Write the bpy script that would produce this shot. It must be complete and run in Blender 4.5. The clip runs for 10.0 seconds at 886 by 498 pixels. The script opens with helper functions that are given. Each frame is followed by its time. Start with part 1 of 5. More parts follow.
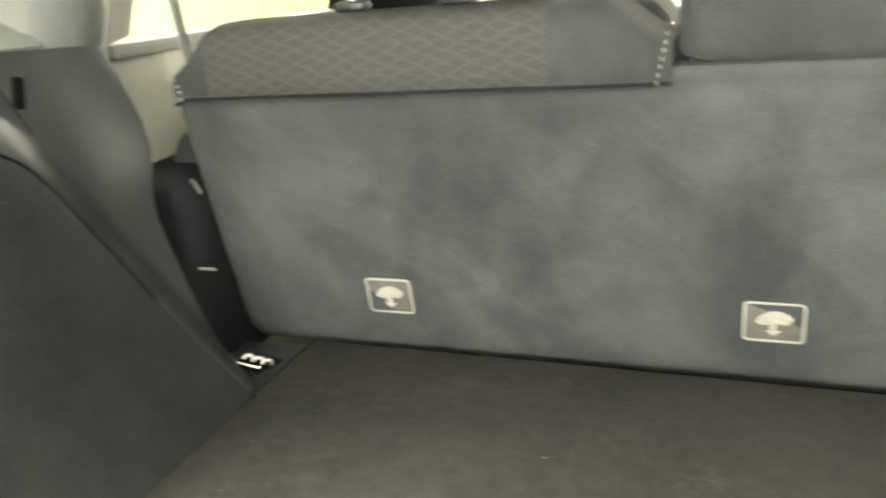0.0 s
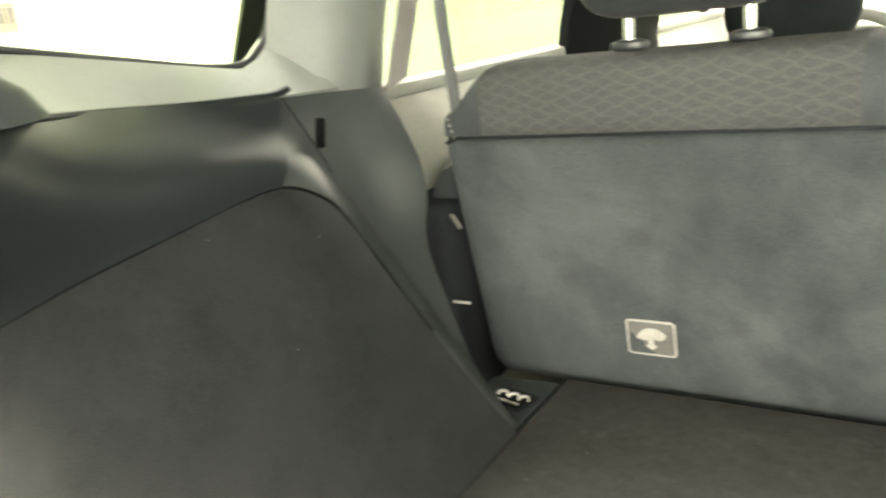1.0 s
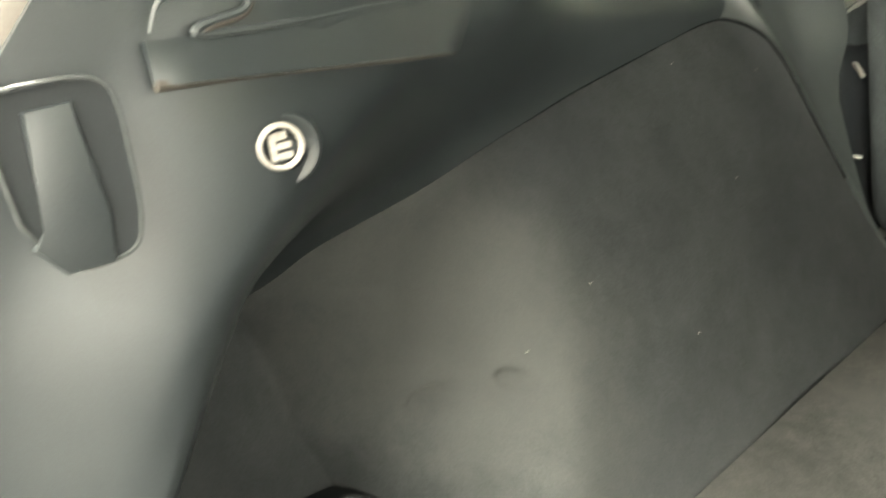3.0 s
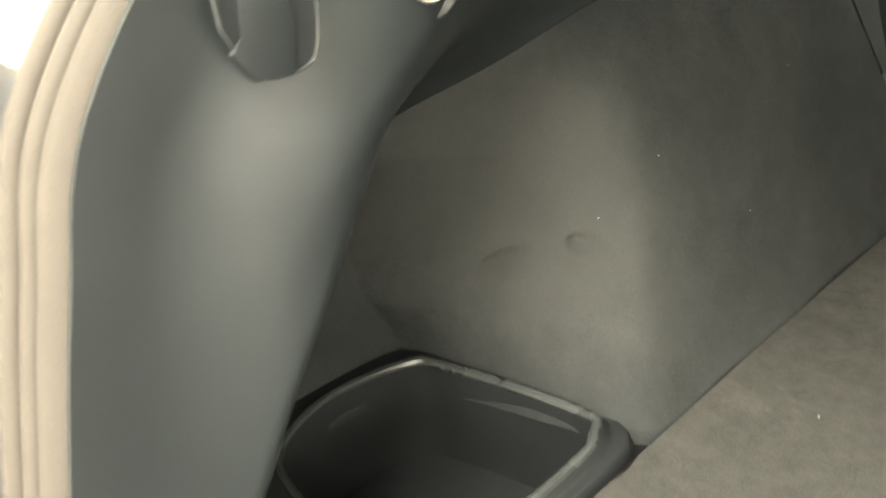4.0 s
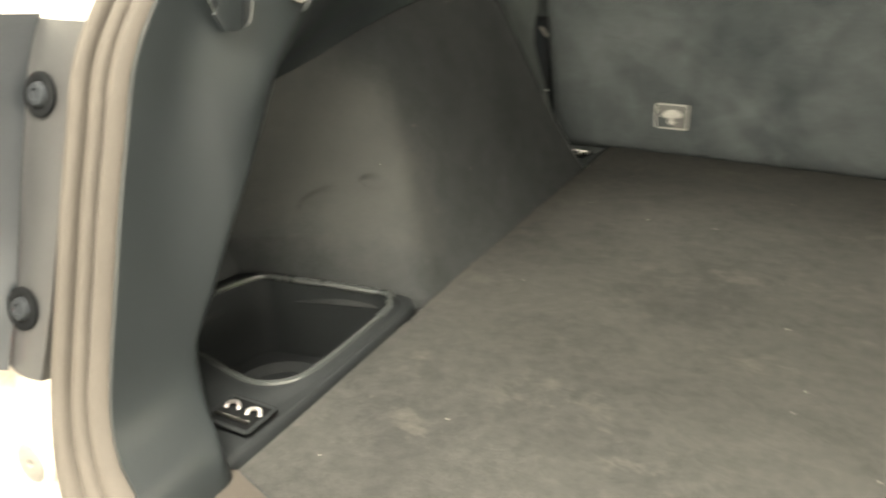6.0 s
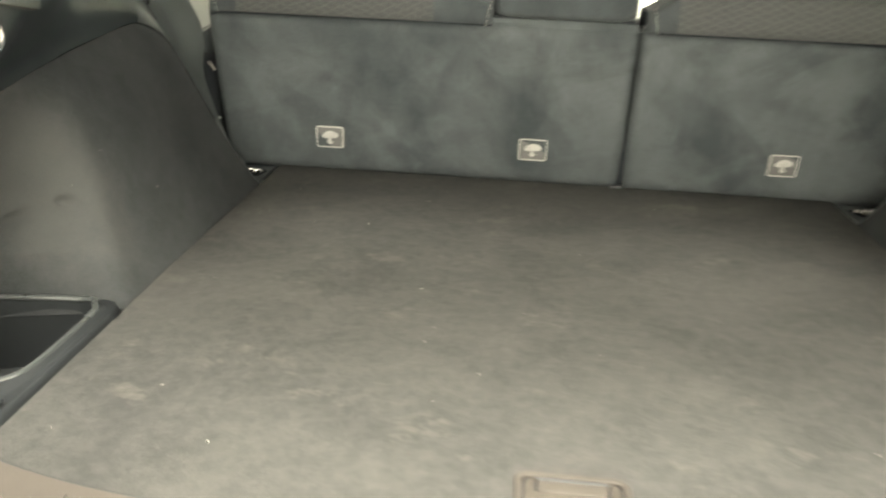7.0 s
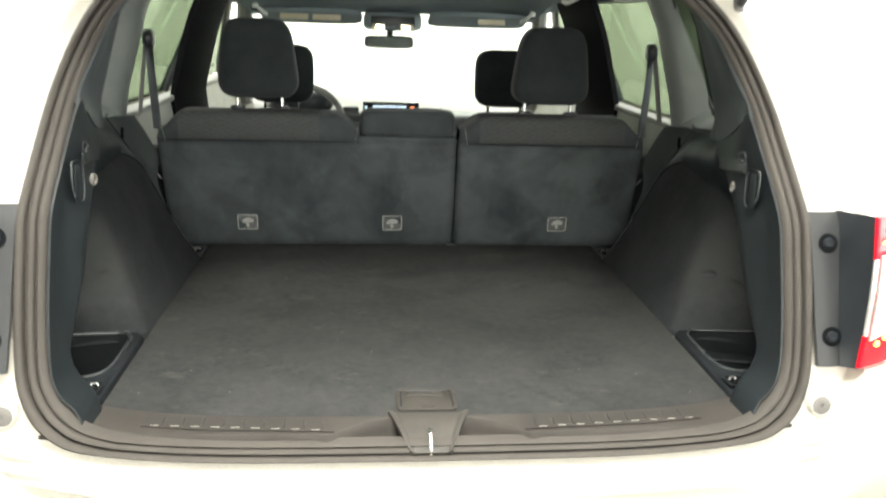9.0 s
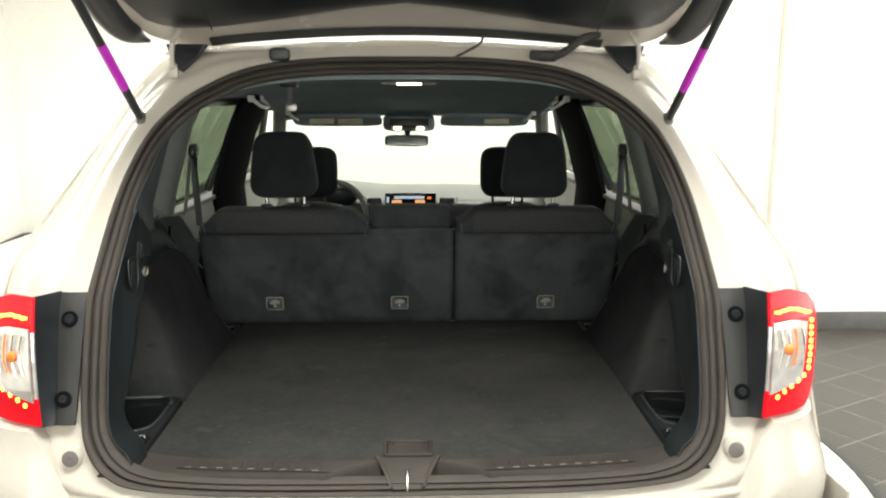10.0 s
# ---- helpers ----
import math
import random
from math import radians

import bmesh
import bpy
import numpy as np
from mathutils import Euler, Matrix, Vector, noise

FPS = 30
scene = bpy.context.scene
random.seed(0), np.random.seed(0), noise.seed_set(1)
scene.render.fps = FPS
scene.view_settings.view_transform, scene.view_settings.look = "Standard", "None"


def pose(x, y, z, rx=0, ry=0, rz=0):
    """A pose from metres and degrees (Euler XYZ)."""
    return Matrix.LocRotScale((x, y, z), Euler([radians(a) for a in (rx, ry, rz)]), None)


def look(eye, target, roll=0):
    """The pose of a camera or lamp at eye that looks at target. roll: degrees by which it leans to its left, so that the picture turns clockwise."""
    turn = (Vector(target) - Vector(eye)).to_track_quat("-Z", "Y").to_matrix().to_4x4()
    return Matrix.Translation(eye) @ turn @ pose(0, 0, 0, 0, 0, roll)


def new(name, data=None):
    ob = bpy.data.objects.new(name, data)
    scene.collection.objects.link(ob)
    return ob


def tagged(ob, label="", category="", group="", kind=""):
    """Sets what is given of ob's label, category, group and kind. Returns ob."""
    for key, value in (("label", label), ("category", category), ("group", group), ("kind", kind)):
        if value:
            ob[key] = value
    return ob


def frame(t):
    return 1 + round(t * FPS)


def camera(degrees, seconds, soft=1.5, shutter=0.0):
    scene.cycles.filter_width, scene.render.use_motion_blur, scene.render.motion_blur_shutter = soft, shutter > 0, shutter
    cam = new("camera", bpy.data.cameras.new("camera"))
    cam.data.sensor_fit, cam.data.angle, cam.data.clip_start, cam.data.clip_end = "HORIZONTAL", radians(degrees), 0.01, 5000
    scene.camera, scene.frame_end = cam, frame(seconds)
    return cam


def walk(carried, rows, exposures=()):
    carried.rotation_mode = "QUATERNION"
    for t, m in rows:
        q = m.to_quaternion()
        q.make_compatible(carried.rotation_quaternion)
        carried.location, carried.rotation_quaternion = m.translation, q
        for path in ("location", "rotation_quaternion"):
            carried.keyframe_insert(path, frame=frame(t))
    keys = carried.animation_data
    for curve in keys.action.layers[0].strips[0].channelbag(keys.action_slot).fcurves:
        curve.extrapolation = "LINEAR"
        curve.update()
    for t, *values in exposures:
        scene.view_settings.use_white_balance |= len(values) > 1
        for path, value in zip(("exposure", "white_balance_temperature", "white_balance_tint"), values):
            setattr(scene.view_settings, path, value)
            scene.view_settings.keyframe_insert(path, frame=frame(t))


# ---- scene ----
cam = camera(58.7, 10.0, soft=2.0, shutter=0.5)
PATH = [
    (0, (-0.068, 0.193, 1.251), (-0.791, 1.935, 0.585), -5.3),
    (0.5, (-0.137, 0.172, 1.262), (-1.059, 1.839, 0.652), -6.5),
    (1, (-0.193, 0.14, 1.273), (-1.26, 1.738, 0.718), -6.9),
    (1.5, (-0.255, 0.109, 1.275), (-1.45, 1.608, 0.703), -7.1),
    (2, (-0.267, 0.073, 1.277), (-1.582, 1.441, 0.645), -7.9),
    (2.5, (-0.281, 0.022, 1.282), (-1.698, 1.25, 0.587), -8.2),
    (2.7, (-0.291, -0.004, 1.278), (-1.735, 1.176, 0.555), -8.4),
    (3.8, (-0.324, -0.091, 1.252), (-1.753, 0.94, 0.306), -8.2),
    (4, (-0.324, -0.124, 1.246), (-1.702, 0.97, 0.296), -7.0),
    (4.5, (-0.259, -0.233, 1.226), (-1.603, 0.918, 0.293), -4.1),
    (5, (-0.157, -0.32, 1.231), (-1.526, 0.856, 0.37), -3.1),
    (5.2, (-0.131, -0.345, 1.236), (-1.472, 0.871, 0.386), -2.9),
    (6.3, (-0.174, -0.504, 1.258), (-0.79, 1.22, 0.451), 0.0),
    (6.5, (-0.153, -0.54, 1.267), (-0.585, 1.24, 0.464), 1.1),
    (7, (-0.083, -0.668, 1.294), (-0.24, 1.184, 0.556), 2.5),
    (7.5, (-0.002, -0.883, 1.341), (-0.062, 0.985, 0.63), 2.7),
    (8, (-0.008, -1.048, 1.403), (-0.011, 0.828, 0.711), 1.0),
    (8.5, (-0.088, -1.24, 1.442), (0.033, 0.644, 0.783), 0.7),
    (9, (-0.106, -1.403, 1.491), (0.076, 0.509, 0.933), 1.8),
    (9.5, (-0.045, -1.592, 1.538), (0.059, 0.359, 1.108), 1.0),
    (10, (0.018, -1.755, 1.581), (0.088, 0.21, 1.216), 0.1),
]
EXPOSURES = [(0, 1.95, 7050, 5), (1.5, 2.06, 6950, 4), (2.7, 2.08, 6800, 3), (3.8, 1.76, 7200, 5), (4.5, 1.62, 7200, 7), (5.2, 1.15, 7200, 8), (6.3, 1.38, 7100, 6),
             (7.0, 1.58, 6950, 6), (7.5, 1.52, 6650, 6), (8.0, 1.34, 6400, 6), (8.5, 0.90, 6200, 7), (9.0, 0.32, 6150, 6), (9.5, -0.22, 6250, 6), (10, -0.78, 6250, 8)]
walk(cam, [(t, look(eye, target, roll)) for t, eye, target, roll in PATH], EXPOSURES)

# ---- light: a closed white showroom with lit ceiling panels ----
world = bpy.data.worlds.new("world")
world.use_nodes = True
scene.world = world
world.node_tree.nodes["Background"].inputs[0].default_value = (1.0, 0.97, 0.92, 1)
world.node_tree.nodes["Background"].inputs[1].default_value = 0.05


def area(name, loc, target, sx, sy, watts, colour=(1.0, 0.95, 0.86)):
    d = bpy.data.lights.new(name, "AREA")
    d.shape, d.size, d.size_y, d.energy, d.color = "RECTANGLE", sx, sy, watts, colour
    ob = new(name, d)
    ob.matrix_world = look(loc, target)
    return ob


# panels: place on the ceiling, depth and watts
PANELS = [(0.0, -1.12, 0.6, 272), (0.6, -4.2, 1.2, 100), (4.2, -2.5, 1.2, 60), (-2.7, 0.9, 1.2, 190), (2.9, 0.9, 1.2, 190), (-1.4, 5.2, 1.2, 200), (1.2, 5.2, 1.2, 200)]
for px, py, deep, watts in PANELS:
    area("ceiling_panel_light", (px, py, 3.30), (px, py, 0), 1.8, deep, watts)
# unseen fill light, added to brighten the boot from behind
area("rear_fill_light", (1.5, -5.40, 1.55), (1.5, 0, 1.45), 7.4, 2.3, 185, (1.0, 0.97, 0.91))

# unseen low fill light, added to reach the upper linings through the glass
area("side_fill_light", (6.08, 0.3, 1.6), (0, 0.3, 1.5), 5.0, 2.2, 360, (1.0, 0.97, 0.91))

# ---- materials ----


def node_material(name):
    m = bpy.data.materials.new(name)
    m.use_nodes = True
    nt = m.node_tree
    return m, nt, nt.nodes["Principled BSDF"]


def surface(name, colour, rough=0.6, vary=0.25, scale=8.0, grain=350.0, bump=0.15, metal=0.0, coat=0.0, sheen=0.0,
            stretch=(1, 1, 1), colour2=None, spec=0.5, bump_dist=0.001):
    """A plain procedural surface: two scales of tone, a fine relief and varied gloss."""
    m, nt, b = node_material(name)
    N, L = nt.nodes, nt.links
    tc = N.new("ShaderNodeTexCoord")
    mp = N.new("ShaderNodeMapping")
    mp.inputs["Scale"].default_value = stretch
    L.new(tc.outputs["Object"], mp.inputs[0])
    big = N.new("ShaderNodeTexNoise")
    big.inputs["Scale"].default_value, big.inputs["Detail"].default_value, big.inputs["Roughness"].default_value = scale, 5, 0.6
    L.new(mp.outputs[0], big.inputs["Vector"])
    fine = N.new("ShaderNodeTexNoise")
    fine.inputs["Scale"].default_value, fine.inputs["Detail"].default_value = grain, 2
    L.new(tc.outputs["Object"], fine.inputs["Vector"])
    ramp = N.new("ShaderNodeValToRGB")
    c2 = colour2 or tuple(min(1, c * (1 + vary)) for c in colour)
    ramp.color_ramp.elements[0].position, ramp.color_ramp.elements[0].color = 0.36, (*[c * (1 - vary) for c in colour], 1)
    ramp.color_ramp.elements[1].position, ramp.color_ramp.elements[1].color = 0.66, (*c2, 1)
    L.new(big.outputs[0], ramp.inputs[0])
    mix = N.new("ShaderNodeMix")
    mix.data_type, mix.blend_type = "RGBA", "OVERLAY"
    mix.inputs[0].default_value = 0.5
    L.new(ramp.outputs[0], mix.inputs[6])
    L.new(fine.outputs[0], mix.inputs[7])
    L.new(mix.outputs[2], b.inputs["Base Color"])
    rr = N.new("ShaderNodeMapRange")
    rr.inputs[3].default_value, rr.inputs[4].default_value = max(0.02, rough - 0.08), min(1, rough + 0.08)
    L.new(big.outputs[0], rr.inputs[0])
    L.new(rr.outputs[0], b.inputs["Roughness"])
    b.inputs["Metallic"].default_value, b.inputs["Coat Weight"].default_value = metal, coat
    b.inputs["Specular IOR Level"].default_value = spec
    if sheen:
        b.inputs["Sheen Weight"].default_value, b.inputs["Sheen Roughness"].default_value = sheen, 0.5
    if bump:
        bp = N.new("ShaderNodeBump")
        bp.inputs["Strength"].default_value, bp.inputs["Distance"].default_value = bump, bump_dist
        L.new(fine.outputs[0], bp.inputs["Height"])
        L.new(bp.outputs[0], b.inputs["Normal"])
    return m


def brushed_carpet(name, colour, light, scale=5.0, twist=1.2, streak=(1, 1, 1), lo=0.42, hi=0.66, midw=0.45, fleck=7.0, dust=0.0, strokes=0.0, lit_scuff=()):
    """Short-pile carpet: soft brushed patches, dusty spots and a fine pile."""
    m, nt, b = node_material(name)
    N, L = nt.nodes, nt.links
    tc = N.new("ShaderNodeTexCoord")
    mp = N.new("ShaderNodeMapping")
    mp.inputs["Scale"].default_value = streak
    L.new(tc.outputs["Object"], mp.inputs[0])
    big = N.new("ShaderNodeTexNoise")
    big.inputs["Scale"].default_value, big.inputs["Detail"].default_value = scale, 3
    big.inputs["Roughness"].default_value, big.inputs["Distortion"].default_value = 0.5, twist
    L.new(mp.outputs[0], big.inputs["Vector"])
    mid = N.new("ShaderNodeTexNoise")
    mid.inputs["Scale"].default_value, mid.inputs["Detail"].default_value, mid.inputs["Roughness"].default_value = scale * fleck, 6, 0.7
    L.new(mp.outputs[0], mid.inputs["Vector"])
    pile = N.new("ShaderNodeTexNoise")
    pile.inputs["Scale"].default_value, pile.inputs["Detail"].default_value = 900, 2
    L.new(tc.outputs["Object"], pile.inputs["Vector"])
    add = N.new("ShaderNodeMath")
    add.operation = "MULTIPLY_ADD"
    add.inputs[1].default_value = midw
    L.new(mid.outputs[0], add.inputs[0])
    sub = N.new("ShaderNodeMath")
    sub.operation = "MULTIPLY"
    sub.inputs[1].default_value = 1.07 - midw
    L.new(big.outputs[0], sub.inputs[0])
    L.new(sub.outputs[0], add.inputs[2])
    tone = add.outputs[0]
    if strokes:
        # wipe marks: long, one-sided smears in two slanting directions
        for ang, seed in ((40, 1.7), (-20, 5.3)):
            turn = N.new("ShaderNodeMapping")
            turn.vector_type = "TEXTURE"
            turn.inputs["Location"].default_value = (seed, seed, seed)
            turn.inputs["Rotation"].default_value = (0, radians(ang), 0)
            turn.inputs["Scale"].default_value = (0.85, 1, 0.36)
            L.new(tc.outputs["Object"], turn.inputs[0])
            smear = N.new("ShaderNodeTexNoise")
            smear.inputs["Scale"].default_value, smear.inputs["Detail"].default_value = 2.2, 3
            smear.inputs["Roughness"].default_value, smear.inputs["Distortion"].default_value = 0.5, 0.7
            L.new(turn.outputs[0], smear.inputs["Vector"])
            edge = N.new("ShaderNodeMapRange")
            edge.interpolation_type = "SMOOTHSTEP"
            edge.inputs[1].default_value, edge.inputs[2].default_value = 0.46, 0.57
            edge.inputs[3].default_value, edge.inputs[4].default_value = -strokes, strokes
            L.new(smear.outputs[0], edge.inputs[0])
            plus = N.new("ShaderNodeMath")
            plus.operation = "ADD"
            L.new(tone, plus.inputs[0])
            L.new(edge.outputs[0], plus.inputs[1])
            tone = plus.outputs[0]
    ramp = N.new("ShaderNodeValToRGB")
    ramp.color_ramp.elements[0].position, ramp.color_ramp.elements[0].color = lo, (*colour, 1)
    ramp.color_ramp.elements[1].position, ramp.color_ramp.elements[1].color = hi, (*light, 1)
    L.new(tone, ramp.inputs[0])
    mix = N.new("ShaderNodeMix")
    mix.data_type, mix.blend_type = "RGBA", "OVERLAY"
    mix.inputs[0].default_value = 0.7
    L.new(ramp.outputs[0], mix.inputs[6])
    L.new(pile.outputs[0], mix.inputs[7])
    out = mix.outputs[2]
    if dust:
        spot = N.new("ShaderNodeTexNoise")
        spot.inputs["Scale"].default_value, spot.inputs["Detail"].default_value, spot.inputs["Roughness"].default_value = 9.0, 7, 0.8
        mp2 = N.new("ShaderNodeMapping")
        mp2.inputs["Scale"].default_value = (0.9, 1.2, 1)
        mp2.inputs["Location"].default_value = (0.37, 0.21, 0.4)
        L.new(tc.outputs["Object"], mp2.inputs[0])
        L.new(mp2.outputs[0], spot.inputs["Vector"])
        mr = N.new("ShaderNodeMapRange")
        mr.inputs[1].default_value, mr.inputs[2].default_value, mr.inputs[4].default_value = 0.58, 0.80, dust
        L.new(spot.outputs[0], mr.inputs[0])
        dm = N.new("ShaderNodeMix")
        dm.data_type = "RGBA"
        dm.inputs[7].default_value = (0.160, 0.150, 0.128, 1)
        L.new(mr.outputs[0], dm.inputs[0])
        L.new(out, dm.inputs[6])
        out = dm.outputs[2]
    if lit_scuff:
        # dusty rubbed patch with painted-in light, ragged edges: centre, radii and colour
        centre, radii, tint, amount = lit_scuff
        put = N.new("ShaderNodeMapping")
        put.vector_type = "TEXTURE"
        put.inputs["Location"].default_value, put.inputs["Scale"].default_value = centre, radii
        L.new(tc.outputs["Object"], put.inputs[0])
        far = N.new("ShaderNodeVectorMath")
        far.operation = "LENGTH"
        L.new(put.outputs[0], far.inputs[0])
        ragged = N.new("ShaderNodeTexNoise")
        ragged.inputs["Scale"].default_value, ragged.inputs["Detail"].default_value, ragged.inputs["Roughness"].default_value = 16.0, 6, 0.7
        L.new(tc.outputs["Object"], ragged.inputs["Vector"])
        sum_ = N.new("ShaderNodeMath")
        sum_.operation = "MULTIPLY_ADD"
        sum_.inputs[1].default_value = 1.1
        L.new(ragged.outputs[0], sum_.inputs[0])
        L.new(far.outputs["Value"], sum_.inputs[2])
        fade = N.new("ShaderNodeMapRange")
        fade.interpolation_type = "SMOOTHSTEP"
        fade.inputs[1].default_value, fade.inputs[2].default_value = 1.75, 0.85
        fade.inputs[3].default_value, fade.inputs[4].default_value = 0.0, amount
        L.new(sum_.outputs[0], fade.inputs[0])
        lit_dusty = N.new("ShaderNodeMix")
        lit_dusty.data_type = "RGBA"
        lit_dusty.inputs[7].default_value = (*tint, 1)
        L.new(fade.outputs[0], lit_dusty.inputs[0])
        L.new(out, lit_dusty.inputs[6])
        out = lit_dusty.outputs[2]
    L.new(out, b.inputs["Base Color"])
    b.inputs["Roughness"].default_value = 0.97
    b.inputs["Specular IOR Level"].default_value = 0.03
    b.inputs["Sheen Weight"].default_value, b.inputs["Sheen Roughness"].default_value = 0.010, 0.6
    bp = N.new("ShaderNodeBump")
    bp.inputs["Strength"].default_value, bp.inputs["Distance"].default_value = 0.5, 0.0015
    L.new(pile.outputs[0], bp.inputs["Height"])
    L.new(bp.outputs[0], b.inputs["Normal"])
    return m


def net_fabric(name, colour, line):
    """Woven seat cloth with a stitched net of lozenges."""
    m, nt, b = node_material(name)
    N, L = nt.nodes, nt.links
    tc = N.new("ShaderNodeTexCoord")
    wob = N.new("ShaderNodeTexNoise")
    wob.inputs["Scale"].default_value = 25
    L.new(tc.outputs["Object"], wob.inputs["Vector"])
    waves = []
    for ang in (23, -23):
        mp = N.new("ShaderNodeMapping")
        mp.inputs["Rotation"].default_value = (0, radians(ang), 0)
        L.new(tc.outputs["Object"], mp.inputs[0])
        w = N.new("ShaderNodeTexWave")
        w.wave_type, w.bands_direction = "BANDS", "Z"
        w.inputs["Scale"].default_value, w.inputs["Distortion"].default_value = 25.0, 2.6
        w.inputs["Detail"].default_value, w.inputs["Detail Scale"].default_value = 1, 1.5
        L.new(mp.outputs[0], w.inputs["Vector"])
        waves.append(w)
    mx = N.new("ShaderNodeMath")
    mx.operation = "MAXIMUM"
    L.new(waves[0].outputs["Fac"], mx.inputs[0])
    L.new(waves[1].outputs["Fac"], mx.inputs[1])
    ramp = N.new("ShaderNodeValToRGB")
    ramp.color_ramp.elements[0].position, ramp.color_ramp.elements[0].color = 0.72, (*colour, 1)
    ramp.color_ramp.elements[1].position, ramp.color_ramp.elements[1].color = 0.99, (*line, 1)
    L.new(mx.outputs[0], ramp.inputs[0])
    weave = N.new("ShaderNodeTexNoise")
    weave.inputs["Scale"].default_value = 700
    L.new(tc.outputs["Object"], weave.inputs["Vector"])
    mix = N.new("ShaderNodeMix")
    mix.data_type, mix.blend_type = "RGBA", "OVERLAY"
    mix.inputs[0].default_value = 0.7
    L.new(ramp.outputs[0], mix.inputs[6])
    L.new(weave.outputs[0], mix.inputs[7])
    L.new(mix.outputs[2], b.inputs["Base Color"])
    b.inputs["Roughness"].default_value = 0.9
    b.inputs["Specular IOR Level"].default_value = 0.2
    bp = N.new("ShaderNodeBump")
    bp.inputs["Strength"].default_value, bp.inputs["Distance"].default_value = 0.5, 0.001
    L.new(weave.outputs[0], bp.inputs["Height"])
    L.new(bp.outputs[0], b.inputs["Normal"])
    return m


def pane_glass(name, tint):
    m, nt, b = node_material(name)
    N, L = nt.nodes, nt.links
    tr = N.new("ShaderNodeBsdfTransparent")
    tr.inputs[0].default_value = (*tint, 1)
    gl = N.new("ShaderNodeBsdfGlossy")
    gl.inputs["Roughness"].default_value = 0.02
    lw = N.new("ShaderNodeLayerWeight")
    lw.inputs[0].default_value = 0.5
    pw = N.new("ShaderNodeMath")
    pw.operation = "POWER"
    pw.inputs[1].default_value = 5.0
    L.new(lw.outputs["Facing"], pw.inputs[0])
    sc_ = N.new("ShaderNodeMath")
    sc_.operation = "MULTIPLY_ADD"
    sc_.inputs[1].default_value, sc_.inputs[2].default_value = 0.30, 0.02
    L.new(pw.outputs[0], sc_.inputs[0])
    mx = N.new("ShaderNodeMixShader")
    L.new(sc_.outputs[0], mx.inputs[0])
    L.new(tr.outputs[0], mx.inputs[1])
    L.new(gl.outputs[0], mx.inputs[2])
    L.new(mx.outputs[0], N["Material Output"].inputs[0])
    return m


def slotted_tile(name, colour):
    """Interlocking floor tile: rows of short drain slots, turned from quarter to quarter."""
    m = surface(name, colour, 0.5, 0.15, 5, 300, 0.1)
    nt = m.node_tree
    N, L, b = nt.nodes, nt.links, nt.nodes["Principled BSDF"]
    tc = N.new("ShaderNodeTexCoord")
    sep = N.new("ShaderNodeSeparateXYZ")
    L.new(tc.outputs["Object"], sep.inputs[0])

    def maths(op, a, c):
        n = N.new("ShaderNodeMath")
        n.operation = op
        for k, q in enumerate((a, c)):
            if isinstance(q, float):
                n.inputs[k].default_value = q
            else:
                L.new(q, n.inputs[k])
        return n.outputs[0]

    def slots(along, across):
        a = maths("PINGPONG", maths("ADD", along, 0.0), 0.011)
        c = maths("PINGPONG", maths("ADD", across, 0.0), 0.0062)
        return maths("MULTIPLY", maths("GREATER_THAN", a, 0.0036), maths("GREATER_THAN", c, 0.0036))
    x, y = sep.outputs[0], sep.outputs[1]
    pick = maths("GREATER_THAN", maths("ABSOLUTE", x, 0.0), maths("ABSOLUTE", y, 0.0))
    holes = N.new("ShaderNodeMix")
    L.new(pick, holes.inputs[0])
    L.new(slots(x, y), holes.inputs[2])
    L.new(slots(y, x), holes.inputs[3])
    old = b.inputs["Base Color"].links[0].from_socket
    mx = N.new("ShaderNodeMix")
    mx.data_type = "RGBA"
    mx.inputs[7].default_value = (0.022, 0.021, 0.019, 1)
    L.new(holes.outputs[0], mx.inputs[0])
    L.new(old, mx.inputs[6])
    L.new(mx.outputs[2], b.inputs["Base Color"])
    return m


def glow(name, colour, strength):
    m, nt, b = node_material(name)
    b.inputs["Base Color"].default_value = (*colour, 1)
    b.inputs["Emission Color"].default_value = (*colour, 1)
    b.inputs["Emission Strength"].default_value = strength
    return m


M_FLOORCARPET = brushed_carpet("cargo_carpet", (0.0258, 0.0260, 0.0254), (0.0446, 0.0440, 0.0418), 4.0, 1.0, (1.2, 1.2, 1), 0.40, 0.73, 0.56, 12.0, 0.28)
# the pale patch holds dust and the rear light on the wheelhouse's back
M_SIDECARPET = brushed_carpet("side_carpet", (0.0185, 0.0202, 0.0212), (0.0300, 0.0322, 0.0330), 4.0, 0.8,
                              lit_scuff=((0, 0.305, 0.965), (20, 0.120, 0.155), (0.0600, 0.0610, 0.0580), 0.46))
M_SEATBACK = brushed_carpet("seatback_carpet", (0.0349, 0.0403, 0.0425), (0.0772, 0.0862, 0.0886), 3.4, 1.3, (1.6, 1, 1.3), 0.27, 0.78, 0.30, strokes=0.070)
M_PLASTIC = surface("grained_plastic", (0.0122, 0.0150, 0.0164), 0.38, 0.12, 6, 1400, 0.15, spec=0.48)
M_PANEL = surface("upper_panel", (0.0422, 0.0493, 0.0520), 0.58, 0.12, 6, 1400, 0.2, spec=0.25)
M_FOOT = surface("pillar_foot_plastic", (0.0340, 0.0388, 0.0386), 0.42, 0.12, 6, 1400, 0.2, spec=0.5)
M_BRACKET = surface("bracket_plastic", (0.024, 0.0245, 0.0250), 0.45, 0.12, 9, 900, 0.15, spec=0.4)
# own black of pillar and joints; for hollows it paints their shade
M_VOID = surface("black_and_hollow_shade", (0.0050, 0.0055, 0.0060), 0.9, 0.2, 20, 400, 0.1, spec=0.05)
